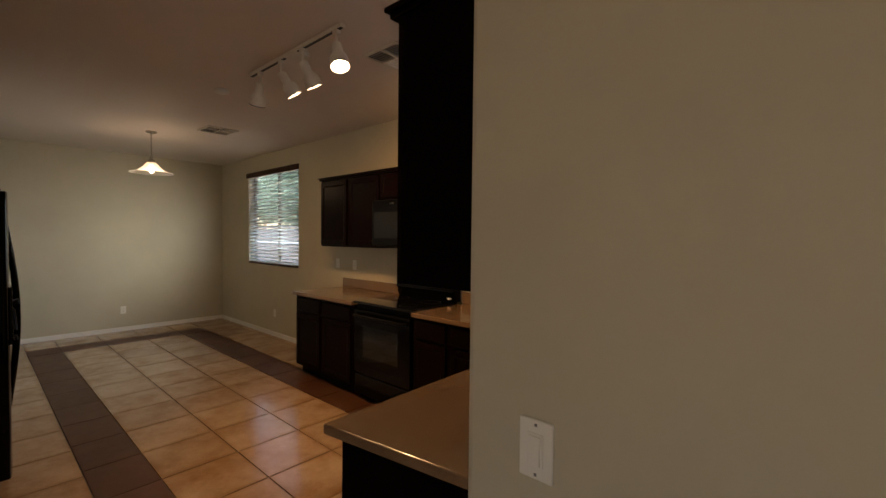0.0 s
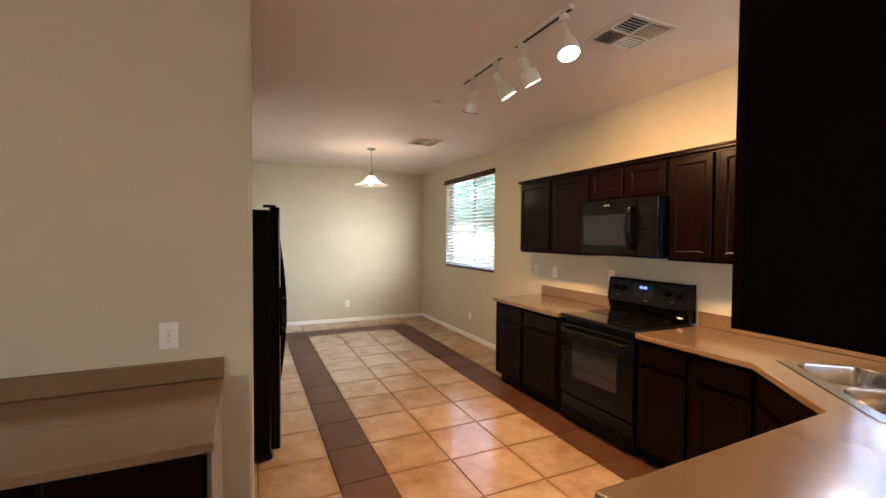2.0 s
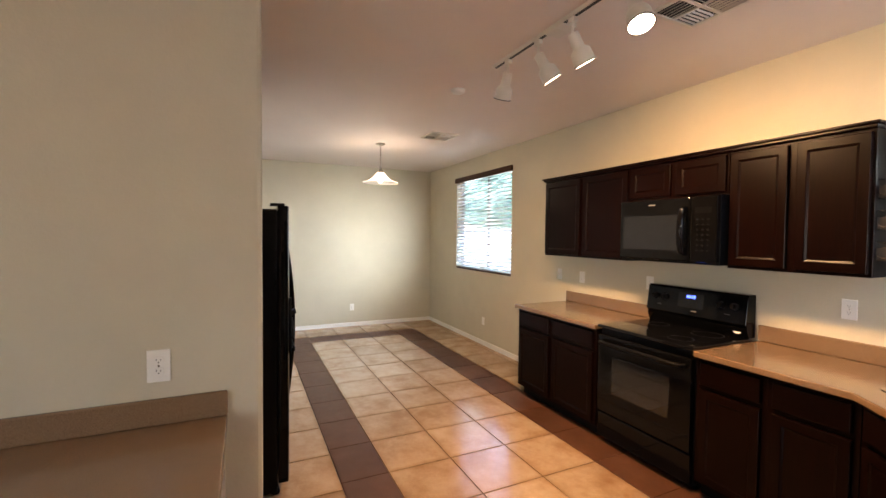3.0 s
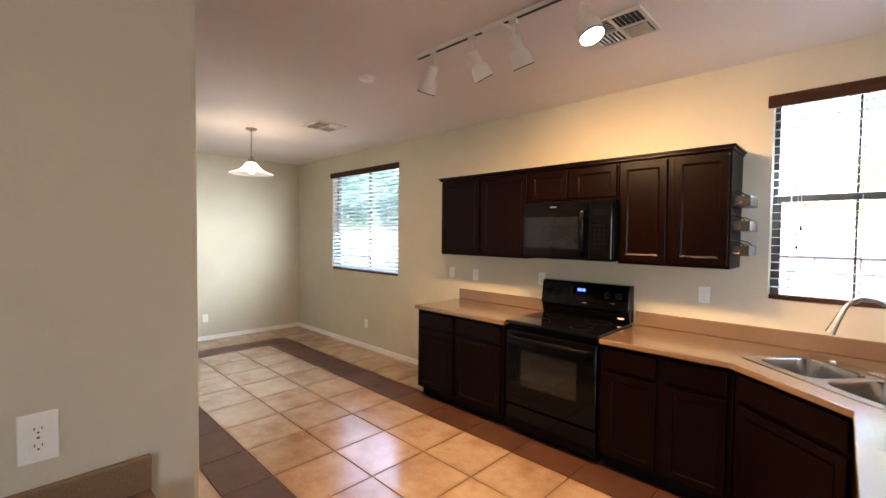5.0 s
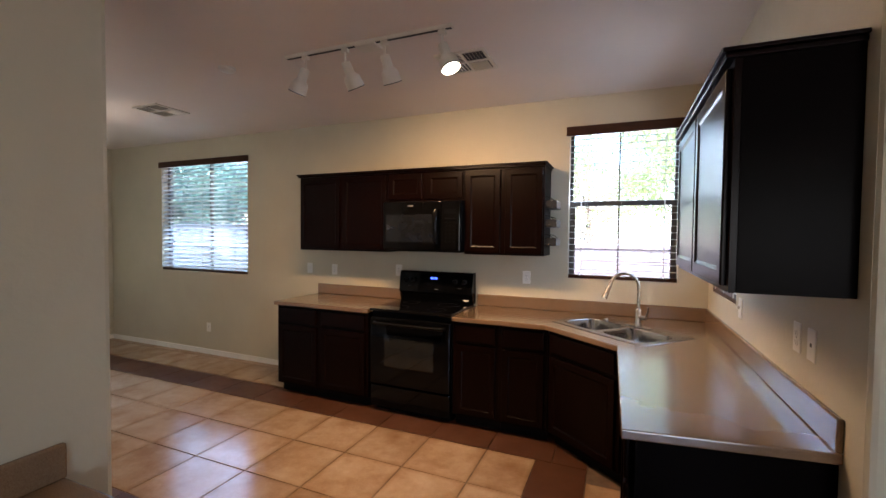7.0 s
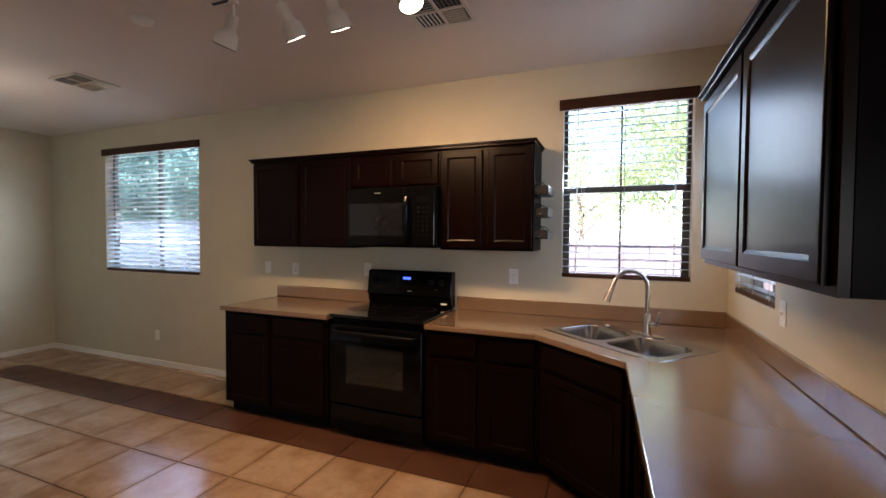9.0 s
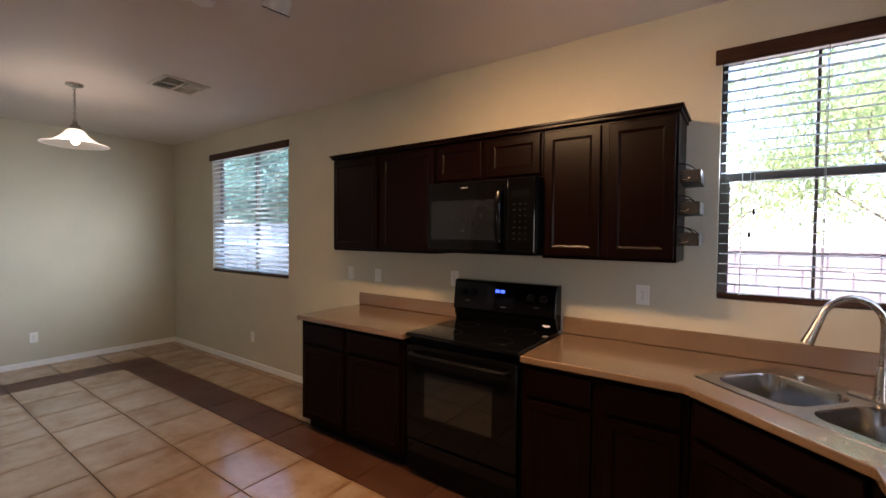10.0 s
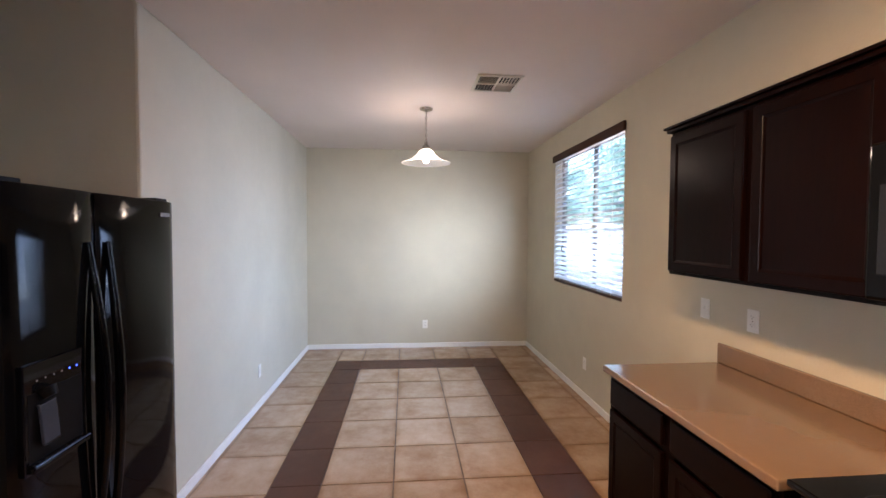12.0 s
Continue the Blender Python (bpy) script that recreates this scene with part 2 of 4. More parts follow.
# ---- building helpers ----
def box(bm, x0, x1, y0, y1, z0, z1):
    v = [bm.verts.new((x, y, z)) for z in (z0, z1) for y in (y0, y1) for x in (x0, x1)]
    for f in ((0, 2, 3, 1), (4, 5, 7, 6), (0, 1, 5, 4), (2, 6, 7, 3), (0, 4, 6, 2), (1, 3, 7, 5)):
        bm.faces.new([v[i] for i in f])
    return v


def boxes(*rows):
    bm = bmesh.new()
    for r in rows:
        box(bm, *r)
    return bm


def tube(bm, a, b, r0, r1=None, n=16, caps=True):
    a, b = Vector(a), Vector(b)
    r1 = r0 if r1 is None else r1
    q = (b - a).to_track_quat("Z", "Y")
    rings = []
    for p, r in ((a, r0), (b, r1)):
        rings.append([bm.verts.new(p + q @ Vector((r * math.cos(k * math.tau / n), r * math.sin(k * math.tau / n), 0))) for k in range(n)])
    for k in range(n):
        bm.faces.new((rings[0][k], rings[0][(k + 1) % n], rings[1][(k + 1) % n], rings[1][k]))
    if caps:
        bm.faces.new(rings[0][::-1])
        bm.faces.new(rings[1])


def sweep(bm, pts, r, n=10):
    """A round bar along points."""
    pts = [Vector(p) for p in pts]
    rings = []
    for i, p in enumerate(pts):
        d = (pts[min(i + 1, len(pts) - 1)] - pts[max(i - 1, 0)]).normalized()
        q = d.to_track_quat("Z", "Y")
        rr = r[i] if isinstance(r, (list, tuple)) else r
        rings.append([bm.verts.new(p + q @ Vector((rr * math.cos(k * math.tau / n), rr * math.sin(k * math.tau / n), 0))) for k in range(n)])
    for a, b in zip(rings, rings[1:]):
        # match ring starts so that the bar does not twist
        best = min(range(n), key=lambda s: sum((a[k].co - b[(k + s) % n].co).length for k in range(n)))
        for k in range(n):
            bm.faces.new((a[k], a[(k + 1) % n], b[(k + 1 + best) % n], b[(k + best) % n]))
    bm.faces.new(rings[0][::-1])
    bm.faces.new(rings[-1])


def lathe(bm, profile, n=32, center=(0, 0, 0)):
    c = Vector(center)
    rings = [[bm.verts.new(c + Vector((r * math.cos(k * math.tau / n), r * math.sin(k * math.tau / n), z))) for k in range(n)] for r, z in profile]
    for a, b in zip(rings, rings[1:]):
        for k in range(n):
            bm.faces.new((a[k], a[(k + 1) % n], b[(k + 1) % n], b[k]))
    return rings


def slab(outer, z0, z1, hole=None):
    """A flat slab with an outline and, if given, a hole through it."""
    bm = bmesh.new()
    loops = []
    for pts in (outer, hole):
        if pts:
            vs = [bm.verts.new((x, y, z1)) for x, y in pts]
            loops.append([bm.edges.new((vs[i], vs[(i + 1) % len(vs)])) for i in range(len(vs))])
    bmesh.ops.triangle_fill(bm, use_beauty=True, edges=[e for lp in loops for e in lp])
    got = bmesh.ops.extrude_face_region(bm, geom=bm.faces[:])
    bmesh.ops.translate(bm, vec=(0, 0, z0 - z1), verts=[g for g in got["geom"] if isinstance(g, bmesh.types.BMVert)])
    bmesh.ops.recalc_face_normals(bm, faces=bm.faces)
    return bm


def finish(bm, bevel=0.0, segs=2, smooth=False):
    if bevel:
        bmesh.ops.remove_doubles(bm, verts=bm.verts, dist=1e-6)
        sharp = [e for e in bm.edges if len(e.link_faces) == 2 and e.calc_face_angle(0) > 0.6]
        bmesh.ops.bevel(bm, geom=sharp, offset=bevel, offset_type="OFFSET", segments=segs, profile=0.5, affect="EDGES", clamp_overlap=True)
    bmesh.ops.recalc_face_normals(bm, faces=bm.faces)
    if smooth:
        for f in bm.faces:
            f.smooth = True


def part(name, bm, mat, parent=None, label="", bevel=0.0, smooth=False, segs=2):
    """Links a bmesh as one mesh object under a thing or part."""
    finish(bm, bevel, segs, smooth)
    me = bpy.data.meshes.new(name)
    bm.to_mesh(me)
    bm.free()
    if smooth:
        me.set_sharp_from_angle(angle=radians(35))
    me.materials.append(mat)
    ob = new(name, me)
    if parent is not None:
        ob.parent = parent
    if label:
        ob["label"] = label
    return ob


def thing(name, m, label, category, group=""):
    ob = new(name)
    ob.empty_display_size = 0.1
    ob.matrix_basis = m
    return tagged(ob, label, category, group)


def structure(name, bm, mat, label="", bevel=0.0, category=""):
    return tagged(part(name, bm, mat, None, "", bevel), label, category, "", "structure")


# ---- shell of the place ----
def wall_along_x(name, x0, x1, y0, y1, openings, label):
    bm = bmesh.new()
    xs = x0
    for a, b, z0, z1 in sorted(openings):
        box(bm, xs, a, y0, y1, 0, Z_CEIL)
        box(bm, a, b, y0, y1, 0, z0)
        box(bm, a, b, y0, y1, z1, Z_CEIL)
        xs = b
    box(bm, xs, x1, y0, y1, 0, Z_CEIL)
    return structure(name, bm, WALL, label)


W1 = (-6.93, -5.36, 1.06, 2.49)
W2 = (-1.585, -0.735, 1.20, 2.49)
# assumed opening in the unseen back wall, made to let daylight in
ASSUMED_WIN = (0.0, 1.8, 0.9, 2.1)
wall_along_x("wall_north", X_FAR - T, X_RIGHT + T, Y_WIN, Y_WIN + T, [W1, W2], "beige painted plaster wall with two windows")
wall_along_x("wall_back", -4.5, X_BACK, Y_BACK - T, Y_BACK, [ASSUMED_WIN], "unseen beige painted wall with an assumed wide opening")
structure("wall_far", boxes((X_FAR - T, X_FAR, Y_DIN, Y_WIN, 0, Z_CEIL)), WALL, "beige painted wall of the dining end")
structure("wall_dining", boxes((X_FAR - T, -4.385, Y_DIN - T, Y_DIN, 0, Z_CEIL)), WALL, "pale beige wall of the dining end", 0.012)
structure("wall_alcove", boxes((-4.385 - T, -4.3835, -1.0, Y_DIN - 0.014, 0, Z_CEIL), (-4.3835, -3.38, -1.0, -0.86, 0, Z_CEIL)), WALL, "beige wall of the refrigerator recess")
structure("wall_stub", boxes((-3.375, X_STUB, -4.4, Y_STUB, 0, Z_CEIL)), WALL, "beige wall with rounded corner above the desk", 0.018)
W3 = (2.10, 2.79, 1.165, 2.49)
structure("wall_switch", boxes((X_RIGHT, X_BACK, Y_SWITCH, Y_SWITCH + 0.15, 0, Z_CEIL)), WALL, "beige wall with rounded corner beside the counter", 0.018)
structure("wall_right", boxes((X_RIGHT - 0.0015, X_RIGHT + T, Y_SWITCH + 0.02, W3[0], 0, Z_CEIL), (X_RIGHT, X_RIGHT + T, W3[0], W3[1], 0, W3[2]),
                              (X_RIGHT, X_RIGHT + T, W3[0], W3[1], W3[3], Z_CEIL), (X_RIGHT, X_RIGHT + T, W3[1], Y_WIN, 0, Z_CEIL)), WALL, "beige painted wall with a narrow window")
# unseen wall, added to keep light from the east off the kitchen
structure("wall_east", boxes((X_BACK, X_BACK + T, Y_BACK, Y_SWITCH + 0.15, 0, Z_CEIL)), WALL, "unseen beige wall added to block light from the east")
structure("ceiling", boxes((X_FAR - T, X_RIGHT + T, Y_SWITCH, Y_WIN + T, Z_CEIL, Z_CEIL + 0.15), (X_FAR - T, X_BACK + T, Y_BACK - T, Y_SWITCH, Z_CEIL, Z_CEIL + 0.15), (X_RIGHT + T, X_BACK + T, Y_SWITCH, Y_SWITCH + 0.15, Z_CEIL, Z_CEIL + 0.15)), CEIL, "off-white textured ceiling")
floor = structure("floor", boxes((X_FAR - T, X_RIGHT + T, Y_SWITCH, Y_WIN + T, -0.15, -0.004), (X_FAR - T, X_BACK + T, Y_BACK - T, Y_SWITCH, -0.15, -0.004)), GROUT, "beige ceramic tile floor with a brown tile border")
structure("baseboard", boxes((X_FAR, X_FAR + 0.013, Y_DIN, Y_WIN, 0, 0.068)), WHITE, "white painted baseboard", 0.004)
structure("baseboard", boxes((X_FAR + 0.013, -4.27, Y_WIN - 0.013, Y_WIN, 0, 0.068)), WHITE, "white painted baseboard", 0.004)
structure("baseboard", boxes((X_FAR + 0.013, -4.385, Y_DIN, Y_DIN + 0.013, 0, 0.068)), WHITE, "white painted baseboard", 0.004)
structure("baseboard", boxes((X_RIGHT + 0.02, X_BACK, Y_SWITCH - 0.013, Y_SWITCH, 0, 0.068)), WHITE, "white painted baseboard", 0.004)


# ---- cabinets ----
def panel_door(w, h, frame_w=0.058, thick=0.019):
    """A framed door, front at y = 0, lower left corner at the origin."""
    bm = bmesh.new()
    box(bm, 0, w, 0, thick, 0, h)
    bm.faces.ensure_lookup_table()
    front = min(bm.faces, key=lambda f: f.calc_center_median().y)
    bmesh.ops.bevel(bm, geom=list(front.edges), offset=0.005, segments=2, profile=0.5, affect="EDGES")
    front = min((f for f in bm.faces if f.calc_area() > 0.5 * w * h), key=lambda f: f.calc_center_median().y)
    bmesh.ops.inset_individual(bm, faces=[front], thickness=frame_w, depth=0)
    bmesh.ops.inset_individual(bm, faces=[front], thickness=0.005, depth=-0.003)
    bmesh.ops.inset_individual(bm, faces=[front], thickness=0.014, depth=-0.004)
    return bm


def drawer_front(w, h, thick=0.019):
    bm = boxes((0, w, 0, thick, 0, h))
    finish(bm, 0.009, 3)
    return bm


def shift(bm, x, y, z):
    bmesh.ops.translate(bm, vec=(x, y, z), verts=bm.verts)
    return bm


def upper_cabinet(m, w, h, depth, doors, label, group=""):
    t = thing("wall_cabinet", m, label, "cabinet", group)
    part("body", boxes((0, w, 0.02, depth, 0, h)), CAB_SIDE, t, "", 0.002)
    fr = 0.022
    part("face_frame", boxes((0, fr, 0.0, 0.0195, 0, h), (w - fr, w, 0.0, 0.0195, 0, h), (w / 2 - 0.03, w / 2 + 0.03, 0.0, 0.0195, fr, h - fr), (fr, w - fr, 0.0, 0.0195, 0, fr), (fr, w - fr, 0.0, 0.0195, h - fr, h)), CAB, t)
    dw = w / doors
    for i in range(doors):
        x0, x1 = i * dw + (0.012 if i == 0 else 0.021), (i + 1) * dw - (0.012 if i == doors - 1 else 0.021)
        part("door", shift(panel_door(x1 - x0, h - 0.04), x0, -0.0195, 0.018), CAB, t)
    return t


def crown(m, w, name="crown_moulding", left=True, right=True, depth=0.33):
    bm = bmesh.new()
    box(bm, -0.022 * left, w + 0.022 * right, -0.040, depth, 0.006, 0.020)
    box(bm, -0.010 * left, w + 0.010 * right, -0.028, depth, -0.012, 0.006)
    t = part(name, bm, CAB_H, None, "", 0.004)
    t.matrix_basis = m
    return tagged(t, "dark espresso wood moulding along the cabinet tops", "moulding")


def base_cabinet(m, w, label, doors=1, drawers=1, depth=0.60, group="base cabinets", drawer_only=False):
    t = thing("base_cabinet", m, label, "cabinet", group)
    part("body", boxes((0, w, 0.02, depth, 0.10, 0.868)), CAB_SIDE, t, "", 0.002)
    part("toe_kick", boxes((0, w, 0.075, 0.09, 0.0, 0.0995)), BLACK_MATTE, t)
    fr = 0.036
    part("face_frame", boxes((0, fr, 0, 0.0195, 0.10, 0.868), (w - fr, w, 0, 0.0195, 0.10, 0.868), (fr, w - fr, 0, 0.0195, 0.10, 0.13), (fr, w - fr, 0, 0.0195, 0.84, 0.868), (fr, w - fr, 0, 0.0195, 0.685, 0.705)), CAB, t)
    if drawer_only:
        for z0, z1 in ((0.115, 0.40), (0.41, 0.69), (0.70, 0.852)):
            part("drawer", shift(drawer_front(w - 0.03, z1 - z0), 0.015, -0.0195, z0), CAB_H, t)
        return t
    dw = w / drawers
    for i in range(drawers):
        part("drawer", shift(drawer_front(dw - 0.052, 0.142), i * dw + 0.026, -0.0195, 0.706), CAB_H, t)
    dw = w / doors
    for i in range(doors):
        part("door", shift(panel_door(dw - 0.052, 0.562), i * dw + 0.026, -0.0195, 0.118), CAB, t)
    return t


YU = 2.622  # face frame of the upper row
UL = "dark espresso wood wall cabinet with framed doors"
upper_cabinet(pose(-4.25, YU, 1.40), 1.045, 0.745, 0.331, 2, UL, "wall cabinets over the range")
upper_cabinet(pose(-3.20, YU, 1.875), 0.765, 0.27, 0.331, 2, "short dark espresso wood wall cabinet above the microwave", "wall cabinets over the range")
upper_cabinet(pose(-2.43, YU, 1.40), 0.69, 0.745, 0.331, 2, UL, "wall cabinets over the range")
crown(pose(-4.25, YU, 2.153), 2.51)
YB = 2.315
BL = "dark espresso wood base cabinet with drawer and door"
base_cabinet(pose(-4.26, YB, 0), 0.505, BL, depth=0.638)
base_cabinet(pose(-3.754, YB, 0), 0.535, BL, depth=0.638)
base_cabinet(pose(-2.405, YB, 0), 0.385, BL, depth=0.638)
base_cabinet(pose(-2.019, YB, 0), 0.375, BL, depth=0.638)

# the corner unit under the sink and the run along the right wall
corner = base_cabinet(pose(-1.637, 2.309, 0, 0, 0, -39.5), 0.635, "dark espresso wood corner sink cabinet with one wide door", depth=0.08)
run = thing("base_cabinet", pose(0, 0, 0), "dark espresso wood base cabinet with a plain end panel", "cabinet", "base cabinets")
part("body", slab([(-1.075, 0.732), (X_RIGHT - 0.003, 0.802), (X_RIGHT - 0.003, 1.86), (-1.105, 1.86)], 0.10, 0.868), CAB_SIDE, run)
part("end_panel", slab([(-1.100, 0.714), (X_RIGHT - 0.003, 0.785), (X_RIGHT - 0.003, 0.801), (-1.100, 0.730)], 0.0, 0.868), CAB_SIDE, run)
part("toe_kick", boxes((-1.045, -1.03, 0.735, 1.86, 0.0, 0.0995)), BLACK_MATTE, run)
for y0 in (0.735, 1.30):
    d = part("door", panel_door(0.545, 0.572), CAB, run)
    d.matrix_basis = pose(-1.105, y0 + 0.545, 0.115, 0, 0, -91.3) @ pose(0, -0.0195, 0)
    d = part("drawer", drawer_front(0.545, 0.15), CAB_H, run)
    d.matrix_basis = pose(-1.105, y0 + 0.545, 0.702, 0, 0, -91.3) @ pose(0, -0.0195, 0)

# wall cabinet beside the narrow window
RC = pose(-0.842, 1.94, 1.388, 0, 0, -90)
RCW, RCD = 1.225, -0.842 - X_RIGHT
right_cab = thing("wall_cabinet", RC, "dark espresso wood wall cabinet with two glossy framed doors", "cabinet")
part("body", boxes((0, RCW, 0.02, -RCD - 0.003, 0, 0.745)), CAB_SIDE, right_cab, "", 0.002)
part("face_frame", boxes((0, 0.022, 0, 0.0195, 0, 0.745), (RCW - 0.05, RCW, 0, 0.0195, 0, 0.745), (0.022, RCW - 0.05, 0, 0.0195, 0, 0.03), (0.022, RCW - 0.05, 0, 0.0195, 0.715, 0.745), (0.585, 0.645, 0, 0.0195, 0.03, 0.715)), CAB, right_cab)
part("door", shift(panel_door(0.592, 0.70), 0.012, -0.0195, 0.02), CAB, right_cab)
part("door", shift(panel_door(0.572, 0.70), 0.624, -0.0195, 0.02), CAB, right_cab)
crown(RC @ pose(0, 0, 0.753), RCW, depth=-RCD - 0.003)

# ---- counters ----
def counter_sheet(outer, hole=None):
    return slab(outer, 0.87, 0.905, hole)


left_top = thing("countertop", pose(-4.28, 2.276, 0), "tan speckled laminate countertop with a low backsplash", "countertop")
part("top", counter_sheet([(0, 0), (1.078, 0), (1.078, 0.676), (0, 0.676)]), LAMINATE, left_top, "", 0.006, False, 3)
part("backsplash", boxes((0, 1.078, 0.656, 0.6765, 0.9055, 1.013)), LAMINATE, left_top, "", 0.006)

# the long counter turns the corner past the sink
SINK = pose(-1.172, 2.375, 0.905, 0, 0, -41.5)
SW, SD = 0.83, 0.50
hole = [(SINK @ Vector((x, y, 0))).to_2d()[:] for x, y in ((-0.39, -0.22), (0.39, -0.22), (0.39, 0.22), (-0.39, 0.22))]
long_top = thing("countertop", pose(0, 0, 0), "tan speckled laminate corner countertop around the sink", "countertop")
part("top", counter_sheet([(-2.408, 2.276), (-1.664, 2.276), (-1.170, 1.865), (-1.148, 0.672), (X_RIGHT, 0.762), (X_RIGHT, Y_WIN), (-2.408, Y_WIN)], hole), LAMINATE, long_top, "", 0.006, False, 3)
part("backsplash", boxes((-2.408, X_RIGHT, Y_WIN - 0.02, Y_WIN, 0.9055, 1.013)), LAMINATE, long_top, "", 0.006)
part("backsplash", boxes((X_RIGHT - 0.02, X_RIGHT, 0.762, Y_WIN - 0.0205, 0.9055, 1.013)), LAMINATE, long_top, "", 0.006)

# desk counter against the short wall
DESK = pose(X_STUB, -0.245, 0)
desk_top = thing("countertop", DESK, "brown speckled laminate desk counter with a low backsplash", "countertop")
part("top", boxes((0, 0.69, -1.75, 0, 0.87, 0.905)), LAMINATE, desk_top, "", 0.006, False, 3)
part("backsplash", boxes((0, 0.02, -1.75, 0, 0.9055, 1.0)), LAMINATE, desk_top, "", 0.006)
part("end_filler", boxes((0.004, 0.615, -0.026, -0.010, 0.0, 0.869)), plain("filler_board", (0.30, 0.26, 0.21), 0.5, 0, 0.08, 6.0), desk_top, "pale painted filler board under the counter end", 0.002)
for y0 in (-0.70, -1.22, -1.74):
    base_cabinet(pose(X_STUB + 0.625, y0, 0, 0, 0, 90), 0.43 if y0 > -0.8 else 0.515, "dark espresso wood base cabinet with drawers", depth=0.62, drawer_only=True, group="desk cabinets")


# ---- sink and faucet ----
def rounded(x0, x1, y0, y1, r, n=6):
    pts = []
    for cx, cy, a in ((x1 - r, y1 - r, 0), (x0 + r, y1 - r, 90), (x0 + r, y0 + r, 180), (x1 - r, y0 + r, 270)):
        pts += [(cx + r * math.cos(radians(a + 90 * k / n)), cy + r * math.sin(radians(a + 90 * k / n))) for k in range(n + 1)]
    return pts


sink = thing("sink", SINK, "stainless steel double bowl sink set into the counter", "sink")
bm = bmesh.new()
rows = []
BOWLS = ((-0.365, -0.015, -0.20, 0.135), (0.02, 0.372, -0.20, 0.135))
for pts, z in ((rounded(-SW / 2, SW / 2, -SD / 2, SD / 2, 0.03), 0.004), (rounded(*BOWLS[0], 0.08), 0.004), (rounded(*BOWLS[1], 0.08), 0.004)):
    vs = [bm.verts.new((x, y, z)) for x, y in pts]
    rows += [bm.edges.new((vs[i], vs[(i + 1) % len(vs)])) for i in range(len(vs))]
bmesh.ops.triangle_fill(bm, use_beauty=True, edges=rows)
edge = [e for e in bm.edges if e.is_boundary and all(abs(v.co.x) > SW / 2 - 0.032 or abs(v.co.y) > SD / 2 - 0.032 for v in e.verts)]
got = bmesh.ops.extrude_edge_only(bm, edges=edge)
for v in [g for g in got["geom"] if isinstance(g, bmesh.types.BMVert)]:
    v.co.z, v.co.x, v.co.y = 0.0006, v.co.x * 1.008, v.co.y * 1.012
part("rim", bm, STEEL, sink, "", 0, False)
for x0, x1, y0, y1 in BOWLS:
    bm = bmesh.new()
    rings = []
    for k, (inset, z, r) in enumerate(((0, 0.004, 0.08), (0.004, -0.006, 0.08), (0.012, -0.10, 0.08), (0.022, -0.15, 0.08), (0.045, -0.172, 0.075), (0.09, -0.178, 0.06), (0.15, -0.182, 0.015))):
        rings.append([bm.verts.new((x, y, z)) for x, y in rounded(x0 + inset, x1 - inset, y0 + inset, y1 - inset, r)])
    for a, b in zip(rings, rings[1:]):
        for k in range(len(a)):
            bm.faces.new((a[k], a[(k + 1) % len(a)], b[(k + 1) % len(a)], b[k]))
    bm.faces.new(rings[-1])
    bowl = part("bowl", bm, STEEL, sink, "", 0, True)
    bm = bmesh.new()
    lathe(bm, [(0.0, 0.003), (0.018, 0.003), (0.036, 0.006), (0.042, 0.0)], 24, ((x0 + x1) / 2, (y0 + y1) / 2, -0.182))
    part("drain", bm, NICKEL, bowl, "", 0, True)

faucet = thing("faucet", SINK @ pose(0.015, 0.195, 0.0045), "brushed nickel gooseneck pull-down faucet with side lever", "faucet")
bm = bmesh.new()
part("deck_plate", slab(rounded(-0.11, 0.11, -0.026, 0.026, 0.025), 0, 0.006), NICKEL, faucet, "", 0.002)
bm = bmesh.new()
lathe(bm, [(0.0, 0.006), (0.029, 0.006), (0.027, 0.014), (0.023, 0.03), (0.022, 0.12), (0.016, 0.135), (0.0, 0.136)], 24)
part("base", bm, NICKEL, faucet, "", 0, True)
bm = bmesh.new()
R = 0.105
# the spout swings over the bowls
ax, ay = -0.45, -0.89
arc = [(0, 0, 0.12), (0, 0, 0.20), (0, 0, 0.285)] + [(ax * R * (1 - math.cos(a)), ay * R * (1 - math.cos(a)), 0.285 + R * math.sin(a)) for a in [k * math.pi / 12 for k in range(1, 12)]]
sweep(bm, arc, 0.0125, 14)
part("spout", bm, NICKEL, faucet, "", 0, True)
bm = bmesh.new()
e0, e1 = Vector(arc[-1]), Vector(arc[-1]) - Vector(arc[-2])
sweep(bm, [e0 + e1.normalized() * t for t in (-0.004, 0.02, 0.06, 0.115)], [0.014, 0.015, 0.017, 0.022], 14)
part("spray_head", bm, NICKEL, faucet, "", 0, True)
bm = bmesh.new()
sweep(bm, [(0.015, 0, 0.07), (0.05, 0.0, 0.07), (0.066, 0, 0.072)], [0.017, 0.016, 0.013], 14)
sweep(bm, [(0.056, 0, 0.07), (0.075, 0.0, 0.105), (0.082, 0.0, 0.15)], [0.010, 0.008, 0.006], 10)
part("lever", bm, NICKEL, faucet, "", 0, True)
cap = part("hole_cap", bmesh.new(), NICKEL)
bm = bmesh.new()
lathe(bm, [(0.0, 0.012), (0.016, 0.011), (0.02, 0.006), (0.021, 0.0)], 20)
bm.to_mesh(cap.data)
bm.free()
cap.name = "sink_hole_cap"
cap.matrix_basis = SINK @ pose(-0.28, 0.19, 0.0045)
tagged(cap, "round brushed nickel cap on the sink rim", "cap")


